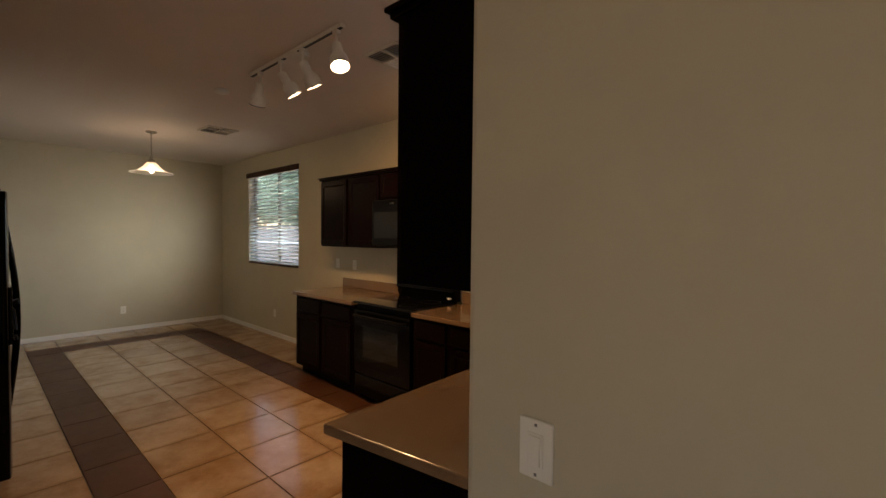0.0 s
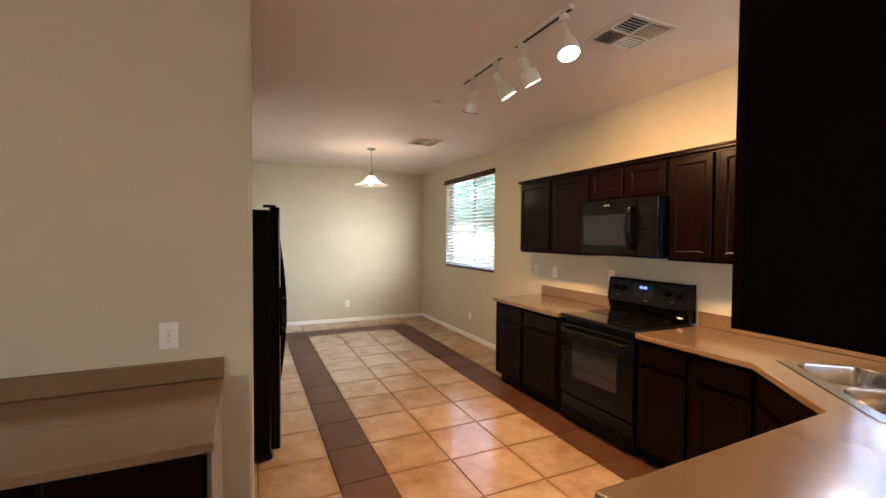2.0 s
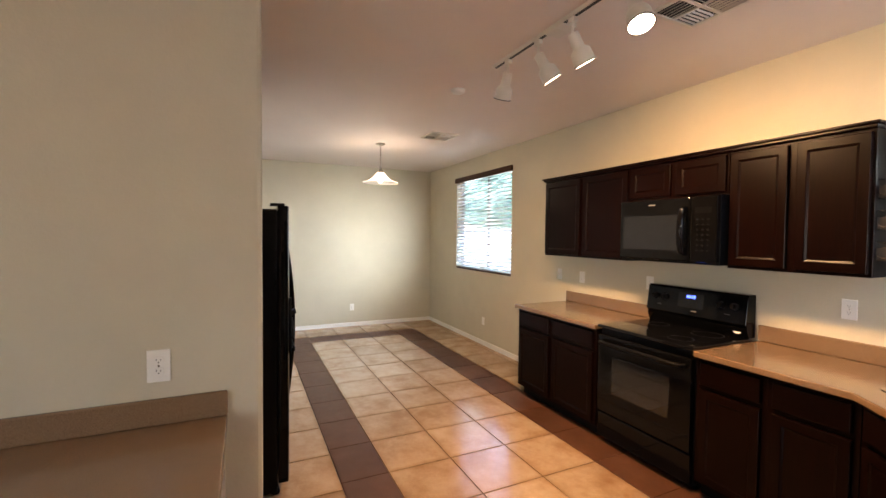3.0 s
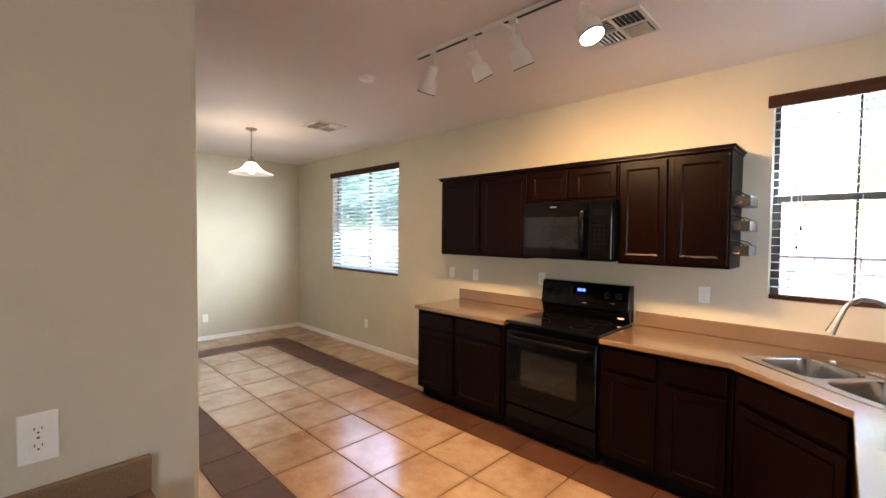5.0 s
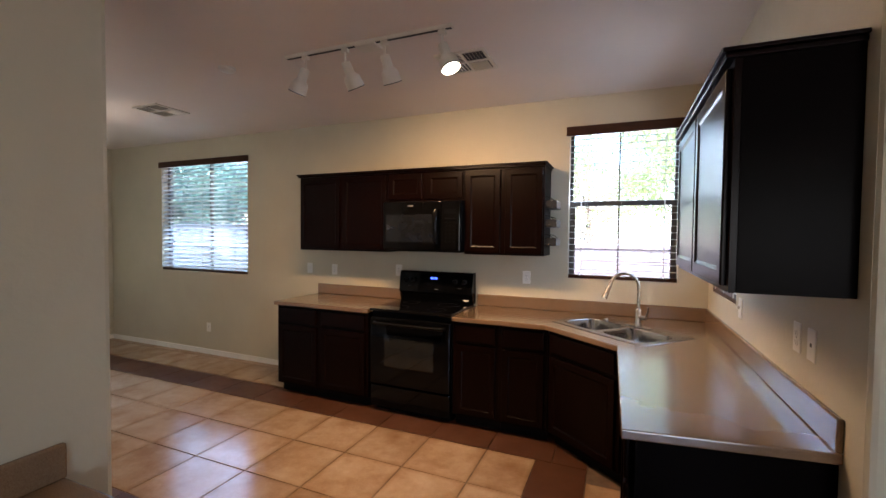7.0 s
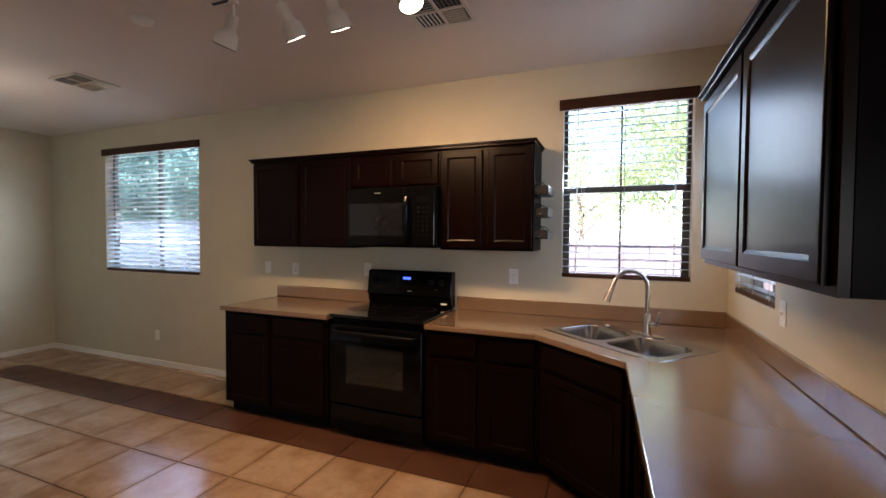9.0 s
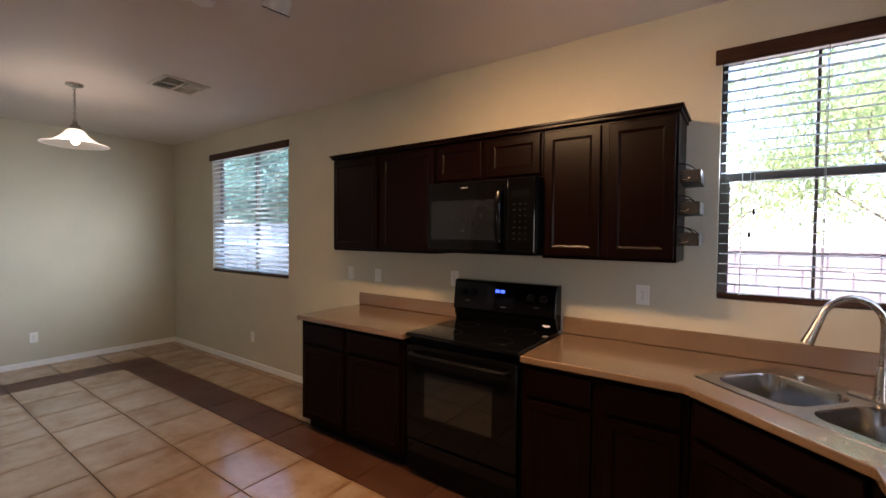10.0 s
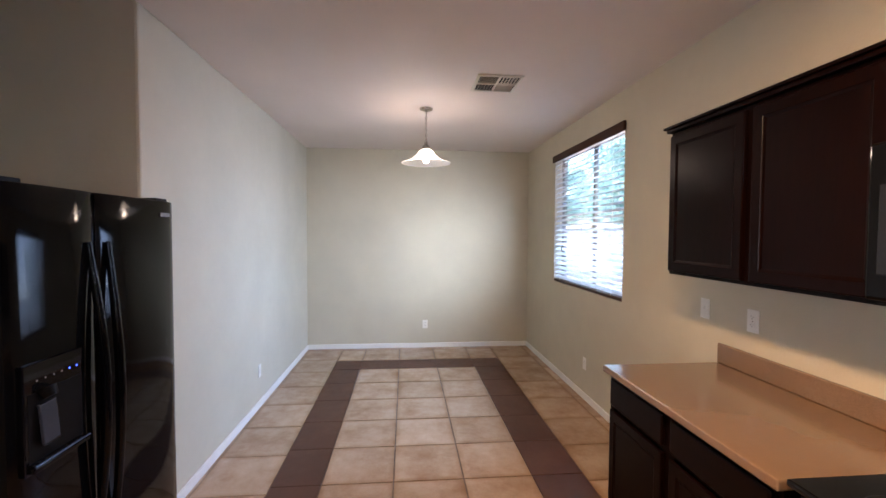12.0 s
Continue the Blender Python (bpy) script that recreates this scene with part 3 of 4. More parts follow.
# ---- range ----
def bars(bm, x0, x1, y, z, n, w, h):
    """A row of small raised bars, for print too small to read."""
    step = (x1 - x0) / n
    for i in range(n):
        c = x0 + (i + 0.5) * step
        box(bm, c - w / 2, c + w / 2, y - 0.0008, y + 0.0008, z - h / 2, z + h / 2)


rng = thing("range", pose(-3.188, 2.335, 0), "black freestanding electric range with glass cooktop", "range")
RW = 0.766
part("body", boxes((0, RW, 0.0, 0.60, 0.05, 0.895)), BLACK_TEX, rng, "", 0.003)
part("plinth", boxes((0.02, RW - 0.02, 0.05, 0.55, 0.0, 0.05)), BLACK_MATTE, rng)
part("drawer", boxes((0.004, RW - 0.004, -0.035, 0.0, 0.055, 0.245)), BLACK, rng, "", 0.008)
odoor = part("oven_door", boxes((0.004, RW - 0.004, -0.045, 0.0, 0.255, 0.845)), BLACK, rng, "", 0.010)
part("window", boxes((0.15, RW - 0.15, -0.0475, -0.044, 0.42, 0.70)), OVEN_GLASS, odoor, "dark tinted oven glass", 0.001)
bm = bmesh.new()
sweep(bm, [(0.05, -0.045, 0.795), (0.06, -0.08, 0.797), (0.12, -0.092, 0.798), (RW / 2, -0.095, 0.799), (RW - 0.12, -0.092, 0.798), (RW - 0.06, -0.08, 0.797), (RW - 0.05, -0.045, 0.795)], 0.014, 12)
part("handle", bm, BLACK_MATTE, odoor, "", 0, True)
cook = part("cooktop", boxes((-0.004, RW + 0.004, -0.045, 0.555, 0.896, 0.918)), BLACK_GLASS, rng, "glossy black glass cooktop", 0.007, False, 3)
RING = plain("burner_print", (0.008, 0.008, 0.008), 0.3)
for bx, by, br in ((0.19, 0.12, 0.10), (0.57, 0.12, 0.08), (0.19, 0.40, 0.075), (0.57, 0.40, 0.10)):
    bm = bmesh.new()
    lathe(bm, [(br, 0.9183), (br - 0.003, 0.9184)], 40, (bx, by, 0))
    part("burner_ring", bm, RING, cook)
bm = bmesh.new()
v = [(0.575, 0.918), (0.53, 0.918), (0.50, 0.985), (0.515, 0.99), (0.49, 1.01), (0.515, 1.20), (0.53, 1.212), (0.60, 1.212), (0.60, 0.918)]
a = [bm.verts.new((0.0, y, z)) for y, z in v]
b = [bm.verts.new((RW, y, z)) for y, z in v]
bm.faces.new(a)
bm.faces.new(b[::-1])
for k in range(len(v)):
    bm.faces.new((a[k], b[k], b[(k + 1) % len(v)], a[(k + 1) % len(v)]))
guard = part("backguard", bm, BLACK, rng, "", 0.003)


def on_guard(x, z):
    return pose(x, 0.49 + (z - 1.01) / 0.19 * 0.025 - 0.0005, z, -7.5)


for x in (0.075, 0.155, 0.595, 0.685):
    bm = bmesh.new()
    lathe(bm, [(0.0, 0.03), (0.017, 0.03), (0.020, 0.024), (0.021, 0.006), (0.027, 0.004), (0.027, 0.0)], 24)
    box(bm, -0.004, 0.004, -0.019, 0.019, 0.028, 0.036)
    k = part("knob", bm, BLACK_MATTE, guard, "", 0, True)
    k.matrix_basis = on_guard(x, 1.125) @ pose(0, 0, 0, 90)
bm = boxes((-0.10, 0.10, -0.001, 0.002, -0.055, 0.055))
k = part("display", bm, BLACK_GLASS, guard)
k.matrix_basis = on_guard(0.37, 1.12)
bm = bmesh.new()
for x in (-0.026, -0.009, 0.012, 0.029):
    box(bm, x - 0.0062, x + 0.0062, -0.0022, -0.0006, 0.018, 0.040)
k = part("digits", bm, BLUE, k, "glowing blue clock digits")
bm = bmesh.new()
bars(bm, -0.02, 0.02, -0.001, 0, 1, 0.040, 0.006)
k = part("emblem", bm, PRINT, guard)
k.matrix_basis = on_guard(0.40, 1.045)
for x in (0.115, 0.64):
    bm = bmesh.new()
    bars(bm, -0.02, 0.02, -0.001, 0, 3, 0.008, 0.003)
    k = part("printed_marks", bm, PRINT, guard)
    k.matrix_basis = on_guard(x, 1.065)
bm = bmesh.new()
lathe(bm, [(0.0, 0.0015), (0.012, 0.0015), (0.0122, 0.0)], 24)
bmesh.ops.scale(bm, vec=(2.2, 1, 1), verts=bm.verts)
k = part("badge", bm, PLASTIC, guard, "small oval white badge")
k.matrix_basis = pose(0.70, 0.513, 0.955, 66)

# ---- microwave ----
mw = thing("microwave", pose(-3.188, 2.515, 1.417), "black over-the-range microwave with grey tinted door glass", "microwave")
MW, MH = 0.757, 0.453
part("body", boxes((0, MW, 0.03, 0.438, 0.0, MH)), BLACK_TEX, mw, "", 0.004)
mdoor = part("door", boxes((0.0, 0.575, -0.012, 0.0295, 0.012, MH - 0.004)), BLACK, mw, "", 0.010, False, 3)
part("window", boxes((0.035, 0.50, -0.0145, -0.010, 0.085, 0.33)), GREY_GLASS, mdoor, "grey tinted glass", 0.001)
bm = bmesh.new()
bars(bm, 0.25, 0.32, -0.0125, 0.408, 1, 0.055, 0.010)
part("emblem", bm, PRINT, mdoor)
bm = bmesh.new()
sweep(bm, [(0.545, -0.012, 0.375), (0.545, -0.045, 0.36), (0.545, -0.062, 0.29), (0.545, -0.067, 0.225), (0.545, -0.062, 0.15), (0.545, -0.045, 0.08), (0.545, -0.012, 0.065)], [0.014, 0.020, 0.024, 0.026, 0.024, 0.020, 0.014], 14)
part("handle", bm, BLACK, mdoor, "", 0, True)
panel = part("control_panel", boxes((0.580, MW, -0.010, 0.0295, 0.012, MH - 0.004)), BLACK, mw, "", 0.008)
for r in range(7):
    for c in range(3):
        part("button", boxes((0.622 + c * 0.036, 0.635 + c * 0.036, -0.0112, -0.009, 0.088 + r * 0.034, 0.095 + r * 0.034)), BUTTON, panel)
part("display", boxes((0.612, 0.725, -0.0112, -0.009, 0.335, 0.375)), BLACK_GLASS, panel)
part("grille", boxes(*[(0.02, MW - 0.02, 0.05 + i * 0.02, 0.06 + i * 0.02, -0.004, 0.0) for i in range(6)]), BLACK_MATTE, mw)

# ---- refrigerator ----
fridge = thing("refrigerator", pose(-4.335, 0.012, 0), "tall black side-by-side refrigerator with bowed handles", "refrigerator")
FW, FH = 0.91, 1.755
part("body", boxes((0, FW, -0.72, -0.025, 0.03, FH - 0.02)), BLACK_TEX, fridge, "", 0.006)


def fridge_door(x0, x1):
    """A door with a gently bowed front."""
    bm = bmesh.new()
    w, n = x1 - x0, 10
    lo, hi = [], []
    pts = [(x0, -0.018)] + [(x0 + w * k / n, 0.038 + 0.014 * (1 - (2 * k / n - 1) ** 4)) for k in range(n + 1)] + [(x1, -0.018)]
    for x, y in pts:
        lo.append(bm.verts.new((x, y, 0.085)))
        hi.append(bm.verts.new((x, y, FH)))
    bm.faces.new(lo)
    bm.faces.new(hi[::-1])
    for k in range(len(pts)):
        j = (k + 1) % len(pts)
        bm.faces.new((lo[k], hi[k], hi[j], lo[j]))
    return bm


def fridge_handle(x, side):
    bm = bmesh.new()
    pts = []
    for k in range(17):
        u = k / 16
        bow = math.sin(math.pi * u)
        pts.append((x + side * 0.012 * (1 - bow), 0.050 + 0.045 * bow, 0.42 + 1.15 * u))
    sweep(bm, pts, [0.012 + 0.005 * math.sin(math.pi * k / 16) for k in range(17)], 12)
    return bm


fresh = part("door", fridge_door(0.002, 0.531), BLACK, fridge, "", 0.004, True)
freeze = part("door", fridge_door(0.539, FW - 0.002), BLACK, fridge, "", 0.004, True)
part("handle", fridge_handle(0.496, -1), BLACK, fresh, "", 0, True)
part("handle", fridge_handle(0.574, 1), BLACK, freeze, "", 0, True)
bm = bmesh.new()
bars(bm, 0.06, 0.13, 0.0555, 1.69, 1, 0.075, 0.018)
part("emblem", bm, PRINT, fresh)
disp = part("dispenser", boxes((0.635, 0.875, 0.046, 0.0605, 0.86, 1.20)), BLACK_GLASS, freeze, "black water and ice dispenser", 0.003)
DISP_GREY = plain("dispenser_grey", (0.07, 0.085, 0.12), 0.2, 0.6)
cavity = part("cavity", boxes((0.648, 0.862, 0.0607, 0.0617, 0.895, 1.11)), BLACK_MATTE, disp)
bm = boxes((-0.036, 0.036, -0.006, 0.006, -0.065, 0.065))
p_ = part("paddle", bm, DISP_GREY, disp, "sloped blue-grey dispenser paddle", 0.005)
p_.matrix_basis = pose(0.80, 0.071, 1.005, 5, 0, 4)
bm = bmesh.new()
tube(bm, (0.80, 0.062, 1.112), (0.80, 0.076, 1.085), 0.030, 0.022, 18)
part("chute", bm, BLACK_MATTE, disp, "", 0, True)
part("drip_tray", boxes((0.640, 0.868, 0.0607, 0.082, 0.868, 0.886)), BLACK, disp, "", 0.004)
part("tray_lip", boxes((0.642, 0.866, 0.076, 0.084, 0.8862, 0.8925)), DISP_GREY, disp, "", 0.002)
part("tray_grille", boxes(*[(0.655 + i * 0.021, 0.664 + i * 0.021, 0.063, 0.074, 0.8862, 0.889) for i in range(10)]), DISP_GREY, disp)
for i in range(6):
    part("indicator", boxes((0.665 + i * 0.032, 0.670 + i * 0.032, 0.0607, 0.0615, 1.142, 1.147)), BLUE if i < 2 else PRINT, disp)
part("hinge_cover", boxes((0.01, 0.10, -0.06, 0.02, FH + 0.0005, FH + 0.016)), BLACK_MATTE, fridge, "", 0.004)
part("hinge_cover", boxes((FW - 0.10, FW - 0.01, -0.06, 0.02, FH + 0.0005, FH + 0.016)), BLACK_MATTE, fridge, "", 0.004)
part("toe_grille", boxes((0.02, FW - 0.02, -0.05, -0.02, 0.025, 0.08)), BLACK_MATTE, fridge, "", 0.003)
for x in (0.05, FW - 0.05):
    bm = bmesh.new()
    tube(bm, (x - 0.018, -0.035, 0.026), (x + 0.018, -0.035, 0.026), 0.026, None, 18)
    part("roller", bm, BLACK_MATTE, fridge, "", 0, True)


# ---- wire spice racks on the cabinet end ----
def spice_rack(m):
    t = thing("spice_rack", m, "dark scrolled wire spice rack fixed to the cabinet end", "rack", "spice racks")
    for y in (0.0, 0.26):
        bm = bmesh.new()
        pts = [(0.0, y, 0.09 + 0.004)] + [(0.085 * math.sin(a) * 1.0, y, 0.0 + 0.085 * math.cos(a) + 0.005) for a in [k * math.pi / 2 / 8 for k in range(9)]]
        sweep(bm, pts, 0.003, 8)
        c = [(0.030 + 0.022 * (1 - k / 14) * math.cos(k * 0.55), y, 0.045 + 0.022 * (1 - k / 14) * math.sin(k * 0.55)) for k in range(13)]
        sweep(bm, c, 0.0025, 8)
        part("scroll", bm, WIRE, t, "", 0, True)
    part("tray", boxes((0.0, 0.09, 0, 0.26, -0.004, 0.0)), WIRE, t, "", 0.001)
    part("front_plate", boxes((0.088, 0.0905, 0.0, 0.26, 0.0, 0.058)), plain("rack_plate", (0.04, 0.04, 0.043), 0.35, 0.6), t, "brushed metal front plate", 0.001)
    part("side_plate", boxes((0.0, 0.088, -0.0025, 0.0, 0.0, 0.058)), bpy.data.materials["rack_plate"], t, "", 0.001)
    bm = bmesh.new()
    sweep(bm, [(0.025 + 0.02 * math.cos(a), -0.004, 0.024 + 0.014 * math.sin(a)) for a in [math.pi + k * math.pi / 8 for k in range(9)]], 0.0025, 8)
    part("handle", bm, STEEL, t, "", 0, True)
    return t


rack = spice_rack(pose(-1.738, 2.655, 1.80))
for z in (1.645, 1.49):
    copy_thing(rack, pose(-1.738, 2.655, z))


# ---- windows and blinds ----
def window(name, m, w, h, mid_z, center_bar, tilt, label):
    """A window set in its opening; local x along the wall, y outwards, origin at the sill's inner corner."""
    win = tagged(new(name), label, "window", "", "structure")
    win.matrix_basis = m
    f = 0.026
    part("window_frame", boxes((0, f, 0.09, 0.14, 0, h), (w - f, w, 0.09, 0.14, 0, h), (f, w - f, 0.09, 0.14, 0, f), (f, w - f, 0.09, 0.14, h - f, h)), FRAME, win, "", 0.004)
    part("meeting_rail", boxes((f, w - f, 0.085, 0.14, mid_z - (0.009 if center_bar else 0.02), mid_z + (0.009 if center_bar else 0.02))), FRAME, win, "", 0.004)
    if center_bar:
        part("mullion", boxes((w * 0.52 - 0.014, w * 0.52 + 0.014, 0.095, 0.138, f, h - f)), FRAME, win, "", 0.003)
    else:
        part("sash_stile", boxes((f, f + 0.022, 0.085, 0.11, f, mid_z - 0.02)), FRAME, win, "", 0.003)
        part("mullion", boxes((w * 0.475 - 0.007, w * 0.475 + 0.007, 0.098, 0.113, f, mid_z - 0.02), (w * 0.475 - 0.007, w * 0.475 + 0.007, 0.119, 0.136, mid_z + 0.02, h - f)), FRAME, win, "", 0.002)
        part("sash_stile", boxes((w - f - 0.022, w - f, 0.085, 0.11, f, mid_z - 0.02)), FRAME, win, "", 0.003)
    g = part("pane", boxes((f, w - f, 0.114, 0.118, f, mid_z - 0.02)), GLASS, win)
    g.visible_shadow = False
    g = part("pane", boxes((f, w - f, 0.114, 0.118, mid_z + 0.02, h - f)), GLASS, win)
    g.visible_shadow = False
    # the blind hangs in the front of the opening
    bl = thing("window_blind", m, "white slatted blind with brown wooden valance and bottom rail", "blind", "window blinds")
    part("valance", boxes((-0.028, w + 0.025, -0.028, -0.004, h - 0.055, h + 0.022)), VALANCE, bl, "brown wooden valance", 0.006)
    part("head_rail", boxes((0.006, w - 0.006, 0.0, 0.05, h - 0.045, h - 0.002)), WHITE, bl)
    me = None
    zs = 0.055
    z = h - 0.085
    while z > zs:
        if me is None:
            bm = bmesh.new()
            n = 5
            rows_ = []
            for k in range(n + 1):
                u = -0.0245 + 0.049 * k / n
                crown_z = 0.003 * (1 - (u / 0.0245) ** 2)
                rows_.append([bm.verts.new((x, u, crown_z + dz)) for x, dz in ((0, 0.0), (w - 0.016, 0.0))])
            for p, q in zip(rows_, rows_[1:]):
                bm.faces.new((p[0], p[1], q[1], q[0]))
            bmesh.ops.solidify(bm, geom=bm.faces[:], thickness=0.0028)
            s_ = part("slat", bm, BLIND, bl)
            me = s_.data
        else:
            s_ = new("slat", me)
            s_.parent = bl
        s_.matrix_basis = pose(0.008, 0.026, z, tilt + 1.5 * math.sin(z * 37))
        z -= 0.0535
    part("bottom_rail", shift(boxes((0.004, w - 0.004, 0.0, 0.05, 0.0, 0.03)), 0, 0, 0.004), VALANCE, bl, "brown bottom rail", 0.004)
    for x in (w * 0.12, w * 0.5, w * 0.88):
        bm = bmesh.new()
        for y in (0.001, 0.051):
            tube(bm, (x, y, 0.03), (x, y, h - 0.04), 0.0016 if y > 0.01 else 0.0022, None, 6)
        part("ladder_cord", bm, WHITE if x != w * 0.5 else plain("cord_grey", (0.3, 0.3, 0.29), 0.8), bl)
    bm = bmesh.new()
    for x, z0 in ((w * 0.16, h * 0.28), (w * 0.18, h * 0.37)):
        tube(bm, (x, -0.006, z0), (x, -0.006, h - 0.06), 0.0011, None, 6)
    part("pull_cord", bm, WHITE, bl)
    for x, z0 in ((w * 0.16, h * 0.28), (w * 0.18, h * 0.37)):
        bm = bmesh.new()
        lathe(bm, [(0.0, 0.0), (0.007, 0.0), (0.006, 0.012), (0.003, 0.03), (0.0, 0.031)], 12, (x, -0.006, z0 - 0.03))
        part("tassel", bm, BLACK_MATTE, bl, "", 0, True)
    return win


window("window_1", pose(W1[0], Y_WIN, W1[2]), W1[1] - W1[0], W1[3] - W1[2], 0.76, True, 32, "bronze framed window with a blind, looking onto a fence")
window("window_2", pose(W2[0], Y_WIN, W2[2]), W2[1] - W2[0], W2[3] - W2[2], 0.655, False, 3, "bronze framed sash window above the sink corner")
window("window_3", pose(X_RIGHT, W3[1], W3[2], 0, 0, -90), W3[1] - W3[0], W3[3] - W3[2], 0.655, False, 3, "narrow bronze framed window beside the cabinet")


# ---- ceiling fixtures ----
track = thing("track_light", pose(0, 0, 0), "white ceiling track with four adjustable spotlights, all lit", "track light")
part("rail", boxes((-3.278, -2.068, Y_TRACK - 0.018, Y_TRACK + 0.018, Z_CEIL - 0.022, Z_CEIL)), LAMP_WHITE, track, "", 0.002)
part("rail_slot", boxes((-3.27, -2.076, Y_TRACK - 0.010, Y_TRACK + 0.010, Z_CEIL - 0.0235, Z_CEIL - 0.0205)), DARK_SLOT, track)
part("feed_box", boxes((-2.72, -2.575, Y_TRACK - 0.02, Y_TRACK + 0.085, Z_CEIL - 0.034, Z_CEIL)), LAMP_WHITE, track, "", 0.006)
for hx, aim, watts in HEADS:
    top = Vector((hx, Y_TRACK, Z_PIVOT))
    bm = boxes((hx - 0.022, hx + 0.022, Y_TRACK - 0.014, Y_TRACK + 0.014, Z_CEIL - 0.05, Z_CEIL - 0.024))
    tube(bm, (hx, Y_TRACK, Z_CEIL - 0.05), (hx, Y_TRACK, Z_PIVOT - 0.004), 0.007, None, 10)
    part("arm", bm, LAMP_WHITE, track, "", 0.001)
    q = Vector(aim).normalized().to_track_quat("Z", "Y").to_matrix().to_4x4()
    m = Matrix.Translation(top) @ q
    bm = bmesh.new()
    lathe(bm, [(0.0, 0.002), (0.024, 0.002), (0.028, 0.006), (0.030, 0.030), (0.031, 0.074), (0.033, 0.082), (0.048, 0.096), (0.053, 0.108), (0.058, 0.168), (0.054, 0.168), (0.049, 0.112), (0.024, 0.082), (0.0, 0.080)], 28)
    head = part("head", bm, LAMP_WHITE, track, "", 0, True)
    head.matrix_basis = m
    bm = bmesh.new()
    lathe(bm, [(0.0575, 0.1655), (0.0592, 0.1655), (0.0592, 0.1705), (0.0545, 0.1705)], 28)
    part("rim", bm, DARK_SLOT, head, "", 0, True)
    bm = bmesh.new()
    lathe(bm, [(0.0, 0.163), (0.030, 0.161), (0.047, 0.153), (0.049, 0.140), (0.03, 0.10), (0.0, 0.09)], 24)
    part("bulb", bm, BULB, head, "glowing warm reflector bulb", 0, True)

pend = thing("pendant_lamp", pose(PENDANT.x, PENDANT.y, PENDANT.z), "lit pendant lamp with a flared alabaster glass shade on a chain", "pendant lamp")
bm = bmesh.new()
lathe(bm, [(0.0, 0.0), (0.062, 0.0), (0.060, -0.012), (0.04, -0.022), (0.012, -0.026), (0.0, -0.026)], 28)
part("canopy", bm, NICKEL, pend, "", 0, True)
bm = bmesh.new()
for k in range(11):
    z, r = -0.03 - k * 0.026, 0.015
    link = [((r * 0.6 * math.cos(a)) if k % 2 else 0.0, 0.0 if k % 2 else r * 0.6 * math.cos(a), z - 0.008 + 0.016 * math.sin(a)) for a in [j * math.tau / 12 for j in range(13)]]
    sweep(bm, link, 0.003, 6)
sweep(bm, [(0.003 * math.sin(k), 0.003 * math.cos(k), -0.025 - k * 0.0245) for k in range(13)], 0.0025, 6)
part("chain", bm, NICKEL, pend, "", 0, True)
bm = bmesh.new()
lathe(bm, [(0.0, -0.31), (0.016, -0.31), (0.018, -0.335), (0.034, -0.345), (0.036, -0.375), (0.026, -0.385), (0.026, -0.40), (0.0, -0.40)], 24)
part("socket", bm, NICKEL, pend, "", 0, True)
bm = bmesh.new()
out = [(0.034, -0.372), (0.048, -0.378), (0.066, -0.395), (0.088, -0.425), (0.120, -0.455), (0.160, -0.478), (0.200, -0.492), (0.228, -0.500)]
lathe(bm, out + [(0.229, -0.504)] + [(r - 0.001, z - 0.005) for r, z in out[::-1]], 48)
shade = part("shade", bm, SHADE, pend, "glowing frosted alabaster glass shade", 0, True)
shade.visible_shadow = False
bm = bmesh.new()
lathe(bm, [(0.0, -0.505), (0.015, -0.502), (0.028, -0.485), (0.03, -0.465), (0.022, -0.435), (0.014, -0.41), (0.013, -0.395)], 20)
pb = part("bulb", bm, BULB_P, pend, "glowing bulb", 0, True)
pb.visible_shadow = False


def ceiling_vent(m, label):
    """Four quarters of louvres in a square frame; local z points up into the ceiling."""
    t = thing("ceiling_vent", m, label, "vent", "ceiling vents")
    s_ = 0.172
    part("frame", boxes((-s_, s_, -s_, -s_ + 0.022, -0.012, 0), (-s_, s_, s_ - 0.022, s_, -0.012, 0), (-s_, -s_ + 0.022, -s_ + 0.022, s_ - 0.022, -0.012, 0), (s_ - 0.022, s_, -s_ + 0.022, s_ - 0.022, -0.012, 0),
                        (-0.009, 0.009, -s_ + 0.022, s_ - 0.022, -0.012, 0), (-s_ + 0.022, -0.009, -0.009, 0.009, -0.012, 0), (0.009, s_ - 0.022, -0.009, 0.009, -0.012, 0)), LAMP_WHITE, t, "", 0.002)
    part("backing", boxes((-s_ + 0.01, s_ - 0.01, -s_ + 0.01, s_ - 0.01, -0.003, -0.001)), DARK_SLOT, t)
    for qx in (-1, 1):
        for qy in (-1, 1):
            along_x = qx * qy > 0
            for k in range(5):
                o = 0.030 + k * 0.0245
                bm = boxes((-0.064, 0.064, -0.0048, 0.0048, -0.0006, 0.0006))
                sl = part("slat", bm, LAMP_WHITE, t)
                if along_x:
                    sl.matrix_basis = pose(qx * 0.076, qy * o, -0.009, -58 * qy)
                else:
                    sl.matrix_basis = pose(qx * o, qy * 0.076, -0.009, 0, 0, 90) @ pose(0, 0, 0, 58 * qx)
    return t


ceiling_vent(pose(-5.345, 1.905, Z_CEIL), "white square louvred ceiling vent near the pendant")
ceiling_vent(pose(-2.165, 1.90, Z_CEIL), "white square louvred ceiling vent near the track")
bm = bmesh.new()
lathe(bm, [(0.0, -0.03), (0.035, -0.03), (0.052, -0.022), (0.058, -0.006), (0.058, 0.0), (0.0, 0.0)], 32)
sm = part("smoke_detector", bm, PLASTIC, None, "", 0, True)
sm.matrix_basis = pose(-3.83, 1.378, Z_CEIL)
